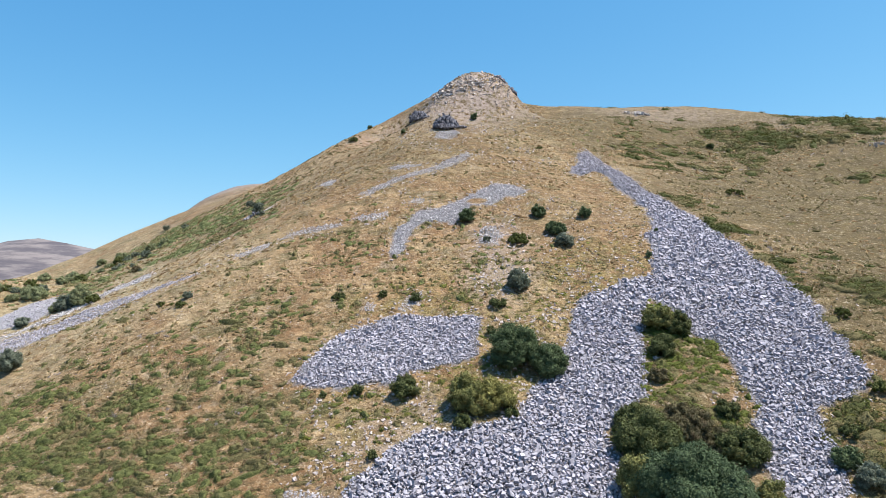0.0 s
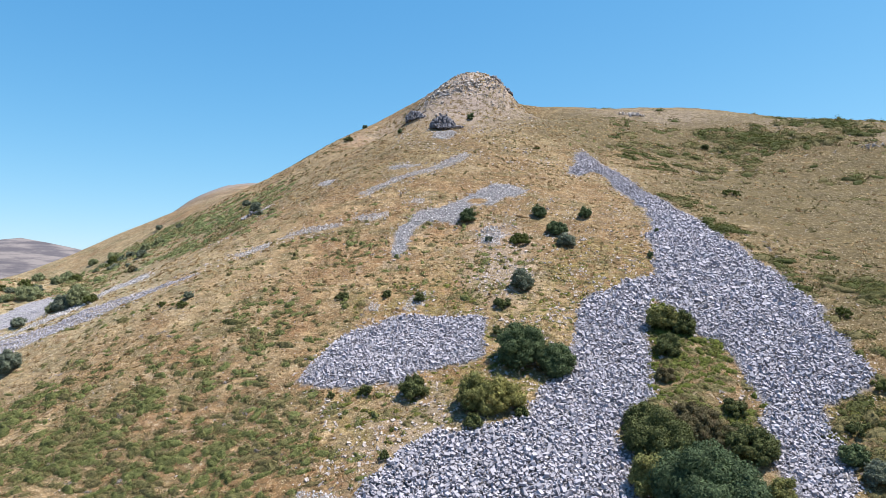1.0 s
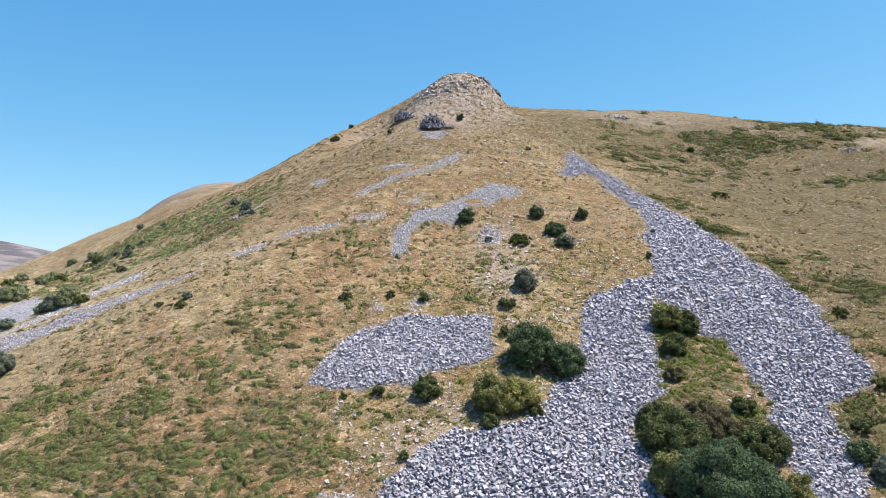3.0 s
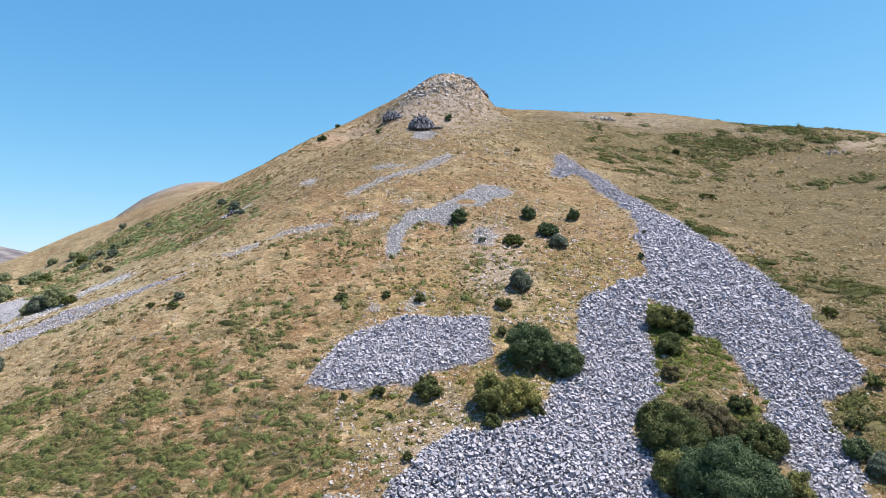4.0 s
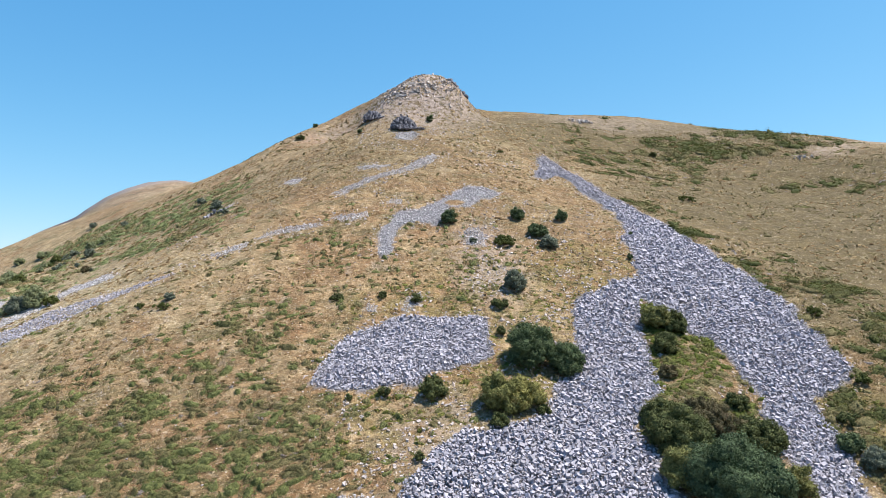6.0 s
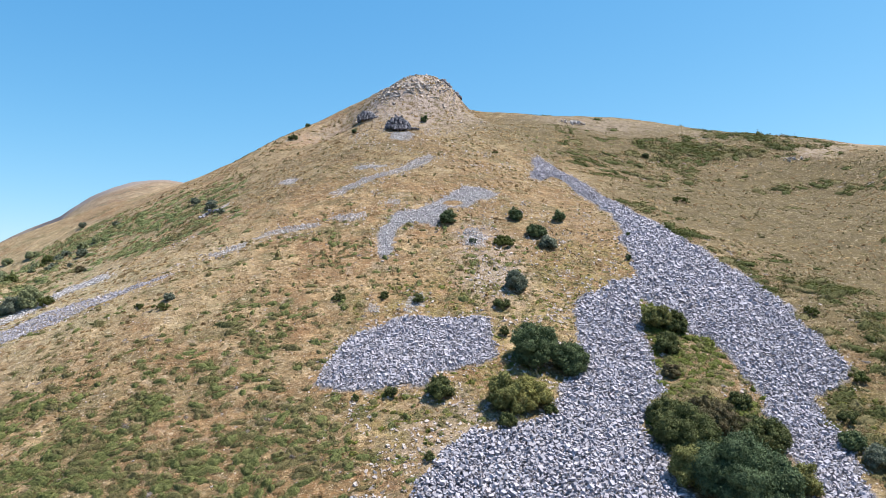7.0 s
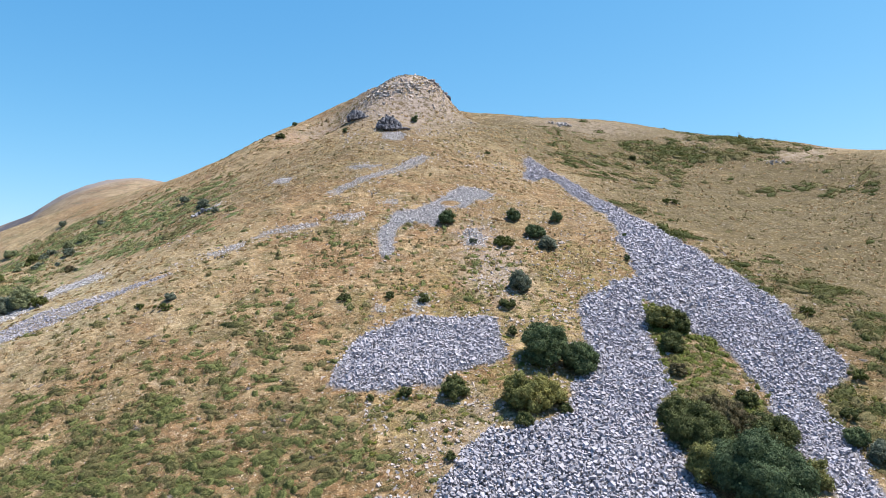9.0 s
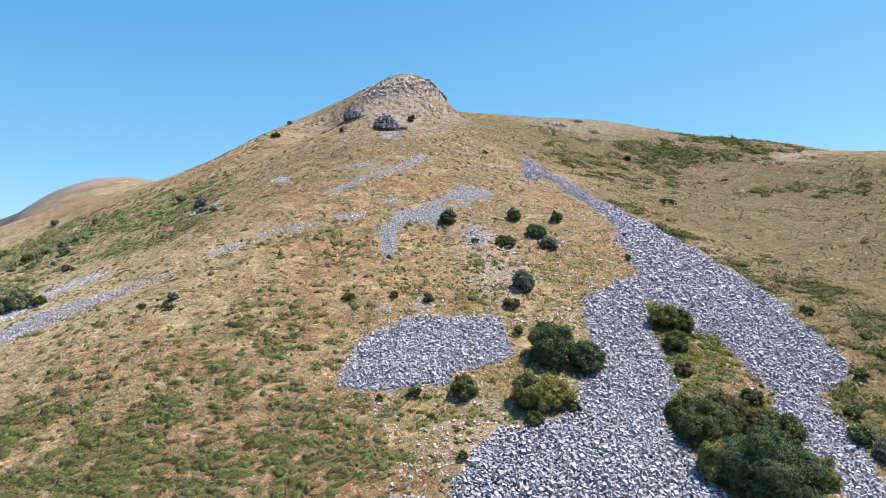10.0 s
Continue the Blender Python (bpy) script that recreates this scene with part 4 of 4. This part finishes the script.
def bush(kind, x, y, w, h, seed):
    """A bush: crooked stems and a crown of many leaf sprays set in uneven lobes."""
    r, g = random.Random(seed), np.random.default_rng(seed)
    name, label = NAMES[kind]
    root = new(name)
    root.location = (x, y, float(height(x, y)) - 0.05)
    tagged(root, label, "tree" if kind == "big" else "bush", "bushes on the hillside")
    w, h = 0.88 * w, 0.9 * h
    n_lobes = max(10, min(90, int(12 + 8 * w * h)))
    lobes = []
    for k in range(n_lobes):
        a, d, u = r.uniform(0, 6.28), math.sqrt(r.random()) * 0.40, r.random() ** 0.8
        lx, ly = math.cos(a) * d * w, math.sin(a) * d * w * 0.9
        room = math.sqrt(max(0.05, 1 - (d / 0.46) ** 2)) * r.uniform(0.75, 1.08)
        lobes.append((lx, ly, h * (0.14 + 0.72 * u * room) + 0.3 * ly, min(w, h * 1.4) * r.uniform(0.08, 0.16)))
    ball = np.array(lobes)
    leaf = 0.105 if h > 3 else 0.095 if h > 1.5 else 0.085
    if y > 95:
        leaf = 0.12
    pts, nrm = [], []
    for i, (lx, ly, lz, lr) in enumerate(lobes):
        k = int(min(2200, 0.95 * 12.6 * lr * lr / (leaf * leaf * 0.42))) + 20
        d = g.normal(0, 1, (k, 3))
        d /= np.linalg.norm(d, axis=1, keepdims=True)
        rad = lr * (0.72 + 0.36 * g.random(k)) * (1 + 0.22 * np.sin(d[:, 0] * 5 + lx * 9) * np.cos(d[:, 2] * 6 + ly * 7))
        p = np.array([lx, ly, lz]) + d * rad[:, None] * np.array([1.15, 1.1, 0.95])
        # sprays deep inside a neighbouring lobe would never show
        deep = (np.linalg.norm(p[:, None] - ball[None, :, :3], axis=2) < 0.72 * ball[None, :, 3]).any(1)
        pts.append(p[~deep]), nrm.append(d[~deep])
    # stray sprigs break the outline
    k = int(60 + (110 if kind in ("yel", "olive") else 50) * w * h)
    pick = g.integers(0, n_lobes, k)
    d = g.normal(0, 1, (k, 3)) + np.array([0, 0, 0.7])
    d /= np.linalg.norm(d, axis=1, keepdims=True)
    base = ball[pick]
    pts.append(base[:, :3] + d * (base[:, 3] * g.uniform(1.0, 2.0 if kind in ("yel", "olive") else 1.5, k))[:, None]), nrm.append(d)
    # upright shoots make the top ragged
    for q in range(int(12 + (16 if kind in ("yel", "olive", "green", "flank") else 6) * w * h)):
        lx, ly, lz, lr = lobes[g.integers(0, n_lobes)]
        d = g.normal(0, 0.55, 3) + np.array([0, 0, 0.8])
        d /= np.linalg.norm(d)
        far = lr + np.linspace(0, 1, 8) * g.uniform(0.05, 0.14) * h
        line = np.array([lx, ly, lz]) + d * far[:, None] + g.normal(0, 0.025, (8, 3))
        pts.append(line), nrm.append(np.tile(d, (8, 1)))
    pts, nrm = np.concatenate(pts), np.concatenate(nrm)
    ground_z = height(pts[:, 0] + x, pts[:, 1] + y) - root.location.z
    keep = pts[:, 2] > ground_z + 0.02
    v, f = leaf_cloud(pts[keep], nrm[keep], leaf, seed, 0.45)
    # twiggy heart of each lobe
    core_v, core_f = DOME_BALL
    cv = (ball[:, None, :3] + core_v[None] * (ball[:, 3] * 0.6)[:, None, None]).reshape(-1, 3)
    cf = (core_f[None] + (len(v) + np.arange(n_lobes) * len(core_v))[:, None, None]).reshape(-1, 3)
    v, f = np.concatenate([v, cv]), np.concatenate([f, cf])
    part("crown", mesh_of("crown", v, f, LEAVES[kind]), None, root)
    bm = bmesh.new()
    limb(bm, (0, 0, -0.3), (0.04 * w, 0, h * 0.45), 0.035 * h + 0.02, 0.02 * h + 0.01, 0.06 * h, seed)
    trunk = part("trunk", bm, BARK, root)
    for lx, ly, lz, lr in lobes[:5]:
        bm = bmesh.new()
        limb(bm, (0.02 * w, 0, h * 0.15), (lx * 0.8, ly * 0.8, max(lz, 0.3 * h)), 0.018 * h + 0.012, 0.01, 0.1 * h, seed + 1)
        part("limb", bm, BARK, trunk)
    return root


def thicket_places():
    """Small shrubs that crowd along the western flank."""
    r, out = random.Random(31), []
    for k in range(30):
        u = r.random()
        x, y = -60 + 14 * u + r.gauss(0, 1.6), 92 + 20 * u + r.gauss(0, 2.2)
        w = r.uniform(0.9, 2.4)
        out.append((r.choice(("flank", "flank", "low", "grey")), x, y, w, w * r.uniform(0.45, 0.75)))
    return out


for number, (kind, x, y, w, h) in enumerate(BUSHES + BUSHES_MORE + BUSHES_ISLAND + BUSHES_WEST + thicket_places()):
    bush(kind, x, y, w, h, 900 + number)


# ---- heath and grass ----
def heath_mats(name, label, material, step, test, wide, tall, seed, leaf, per, tones=(0.0, 1.0), long=1.0, deep=0.62):
    """Low cushions of leaf sprays, lying along the slope; each has a tone of its own."""
    g = np.random.default_rng(seed)
    x, y = strewn((-64, 41, 82, 141), step, 0.9)
    keep = (g.random(len(x)) < test(x, y)) & ~on_scree(x, y)
    x, y = x[keep], y[keep]
    tone = np.clip(0.56 + 0.42 * rough(x, y, 3.5, 2, 71) + g.normal(0, 0.24, len(x)), 0, 1) * (tones[1] - tones[0]) + tones[0]
    pts, nrm, own, hearts, heart_own = [], [], [], [], []
    scale = 0.68 + 0.42 * np.maximum(heath(x, y), inside(x, y, ISLAND))
    for cx, cy, tn, sc in zip(x, y, tone, scale):
        w, d, t = sc * wide * long * math.exp(g.normal(0, 0.38)), sc * wide * deep * math.exp(g.normal(0, 0.3)), sc * tall * math.exp(g.normal(0, 0.3))
        k = int(per * w * d / (wide * wide * 0.62)) + 8
        q = g.normal(0, 1, (k, 3))
        q[:, 2] = np.abs(q[:, 2])
        q /= np.linalg.norm(q, axis=1, keepdims=True)
        q *= (0.86 + 0.24 * g.random(k))[:, None]
        e, turn, a1, a2 = DOME_HALF[0], g.uniform(-0.5, 0.5), cx * 9.1, cy * 7.7

        def lumpy(q):
            lump = 1 + 0.32 * np.sin(q[:, 0] * 5 + a1) * np.sin(q[:, 1] * 5 + a2) + 0.2 * np.sin(q[:, 0] * 11 + a2) * np.sin(q[:, 1] * 9 + q[:, 2] * 5 + a1)
            px, py = q[:, 0] * w / 2 * lump, q[:, 1] * d / 2 * lump
            return np.stack([cx + px * math.cos(turn) - py * math.sin(turn), cy + px * math.sin(turn) + py * math.cos(turn), q[:, 2] * t * lump], -1)

        pts.append(lumpy(q)), nrm.append(q * np.array([0.6, 0.6, 1.0]) + np.array([0, 0, 0.4])), own.append(np.full(3 * k, tn))
        hearts.append(lumpy(e * 0.7)), heart_own.append(np.full(len(e), tn))
    p, n, hv = np.concatenate(pts), np.concatenate(nrm), np.concatenate(hearts)
    p[:, 2] += height(p[:, 0], p[:, 1]) - 0.04
    hv[:, 2] += height(hv[:, 0], hv[:, 1]) - 0.04
    v, f = leaf_cloud(p, n, leaf, seed, 0.5)
    hf = (DOME_HALF[1][None] + (len(v) + np.arange(len(x)) * len(DOME_HALF[0]))[:, None, None]).reshape(-1, 3)
    me = mesh_of(name, np.concatenate([v, hv]), np.concatenate([f, hf]), material, True)
    me.attributes.new("tone", "FLOAT", "POINT").data.foreach_set("value", np.concatenate(own + heart_own).astype(np.float32))
    tagged(new(name, me), label, "heath", kind="stuff")


def windward(x, y):
    """The western flank."""
    return (x < -19) & (y > 86)


def clumped(x, y):
    """Heath stands in clumps with bare turf between them."""
    return np.clip(heath(x, y) * (0.85 + 1.8 * rough(x, y, 2.3, 3, 33)), 0, 1) * (x < 27) * ~windward(x, y)


def hill_clumped(x, y):
    """Flat dark patches of heath on the eastern slope, thick along the edge of the scree."""
    edge = (on_main_scree(x - 1.2, y - 0.6) | on_main_scree(x - 3.0, y - 1.0) | on_main_scree(x - 5.0, y - 1.5)) * (y < 100) * 1.3
    d = np.maximum(blobs(x, y, HEATH), edge)
    d = d * (0.7 + 3.0 * rough(x * 0.6, y * 1.3, 3.2, 3, 35)) + 0.012
    return np.clip(d, 0, 1) * (x > 27)


heath_mats("low_heath", "low cushions of green, olive and rusty heath on dry turf", LEAVES["mat"], 0.69, clumped, 1.05, 0.36, 41, 0.085, 62, (0.0, 0.70), 1.15, 0.68)
heath_mats("flank_heath", "pale green heath in a broad band over the windy flank, lightened for grazing sun", LEAVES["flank_mat"], 0.9, lambda x, y: np.clip(heath(x, y) * (1.1 + 1.6 * rough(x, y, 2.3, 3, 33)), 0, 1) * windward(x, y), 1.2, 0.34, 48, 0.11, 40, (0.0, 0.62), 1.2, 0.8)
heath_mats("brown_heath", "rusty brown and olive heather filling between green cushions", LEAVES["mat"], 0.85, lambda x, y: np.clip(heath(x, y) * (0.9 + 1.2 * rough(x, y, 3.0, 2, 38)) * np.where(windward(x, y), 0.3, 1.0), 0, 1), 0.7, 0.16, 46, 0.09, 24, (0.22, 1.05))
heath_mats("hill_heath", "flat dark green heath patches on the olive upper slope", LEAVES["hill"], 1.15, hill_clumped, 1.8, 0.46, 47, 0.12, 110, (0.0, 0.62), 1.4, 0.8)
heath_mats("dull_heath", "scattered small dull green heath tufts in the turf", LEAVES["mat"], 1.4, lambda x, y: np.clip(0.24 + 0.4 * rough(x, y, 3.0, 3, 37), 0, 1), 0.45, 0.14, 44, 0.09, 8, (0.2, 0.85))
heath_mats("stony_weeds", "small green and yellowish weeds between the loose stones", LEAVES["weed"], 0.62, lambda x, y: np.clip(0.5 + 0.9 * rough(x, y, 2.0, 2, 39), 0, 1) * (blobs(x, y, WEEDS) > 0.4), 0.95, 0.22, 45, 0.09, 18, (0.0, 0.9))
heath_mats("island_heath", "bright green bilberry carpet on the scree island", LEAVES["carpet"], 0.52, lambda x, y: 2.4 * inside(x, y, ISLAND) * (y > 50) * np.clip(1 - blobs(x, y, DRY_ISLAND) + 0.3 * rough(x, y, 1.5, 2, 53), 0.04, 1), 1.05, 0.24, 43, 0.09, 26, (0.0, 0.7))


def grass_tufts():
    """Tussocks over the nearer slope: blades that lean out from one root."""
    g = np.random.default_rng(77)
    x, y = strewn((-50, 42, 45, 80), 0.5, 0.9)
    keep = (g.random(len(x)) < np.clip(0.8 - 0.45 * heath(x, y) + 0.6 * rough(x, y, 3.0, 2, 90), 0, 1) * np.clip((80 - y) / 20, 0.0, 1)) & ~on_scree(x, y)
    x, y = x[keep], y[keep]
    tuft_tone = np.clip(0.42 + 0.45 * rough(x, y, 2.6, 3, 95) + g.normal(0, 0.2, len(x)), 0, 1)
    size = np.exp(g.normal(0, 0.35, len(x)))
    blades = 10
    n = len(x) * blades
    big = np.repeat(size, blades)
    a, out = g.uniform(0, 6.28, n), np.abs(g.normal(0, 0.12, n)) * big
    cx, cy = np.repeat(x, blades) + np.cos(a) * out * 0.5, np.repeat(y, blades) + np.sin(a) * out * 0.5
    cz = height(cx, cy)
    tall, wide = 0.13 * big * np.exp(g.normal(0, 0.3, n)), g.uniform(0.012, 0.024, n) * np.sqrt(big)
    turn = g.uniform(0, 6.28, n)
    p0 = np.stack([cx - np.cos(turn) * wide, cy - np.sin(turn) * wide, cz - 0.03], -1)
    p1 = np.stack([cx + np.cos(turn) * wide, cy + np.sin(turn) * wide, cz - 0.03], -1)
    p2 = np.stack([cx + np.cos(a) * out * 1.4 - 0.02, cy + np.sin(a) * out * 1.4 - 0.06, cz + tall], -1)
    me = mesh_of("dry_grass", np.stack([p0, p1, p2], 1).reshape(-1, 3), np.arange(3 * n).reshape(-1, 3), GRASS)
    me.attributes.new("tone", "FLOAT", "POINT").data.foreach_set("value", np.repeat(tuft_tone, blades * 3).astype(np.float32))
    tagged(new("dry_grass", me), "straw, rust and olive grass tussocks covering the slope", "grass", kind="stuff")


grass_tufts()


def tussocks():
    """Small humps of matted grass in loose rows along the contours, up to the crest."""
    g = np.random.default_rng(83)
    x, y = strewn((-62, 42, 84, 140), 0.5, 0.9)
    rows = rough(x * 0.45, y * 1.25, 2.2, 3, 97)
    keep = (g.random(len(x)) < np.clip(0.26 + 0.75 * rows, 0.03, 1)) & ~on_scree(x, y) & ((x < 20) | (y < 127))
    x, y = x[keep], y[keep]
    n = len(x)
    v, f = round_shape(5, 2, True)
    w, d, t = 0.46 * np.exp(g.normal(0, 0.4, n)), 0.32 * np.exp(g.normal(0, 0.3, n)), 0.13 * np.exp(g.normal(0, 0.35, n))
    near = np.clip(0.55 + (y - 50) / 60, 0.6, 1)
    w, d, t = w * near, d * near, t * near
    lump = 1 + g.normal(0, 0.16, (n, len(v)))
    turn = g.uniform(-0.5, 0.5, n)[:, None]
    px, py = v[None, :, 0] * w[:, None] / 2 * lump, v[None, :, 1] * d[:, None] / 2 * lump
    qx, qy = x[:, None] + px * np.cos(turn) - py * np.sin(turn), y[:, None] + px * np.sin(turn) + py * np.cos(turn)
    qz = height(qx, qy) - 0.03 + v[None, :, 2] * t[:, None] * lump
    faces = (f[None] + (np.arange(n) * len(v))[:, None, None]).reshape(-1, 3)
    me = mesh_of("tussocks", np.stack([qx, qy, qz], -1).reshape(-1, 3), faces, TUSSOCK)
    tone = np.clip(0.5 + 0.22 * (x > 27 + 0.2 * (y - 90)) + 0.5 * rough(x, y, 4.0, 3, 99) + g.normal(0, 0.2, n), 0, 1)
    me.attributes.new("tone", "FLOAT", "POINT").data.foreach_set("value", np.repeat(tone, len(v)).astype(np.float32))
    tagged(new("tussocks", me), "matted straw and olive-brown turf humps along the contours", "grass", kind="stuff")


tussocks()

# ---- single blocks of scree and crags ----
for owner, me, m in PIECES:
    ob = new("block" if me.name.startswith("block") else "rock", me)
    ob.parent = owner
    ob.matrix_basis = Matrix.Translation(-owner.location) @ m
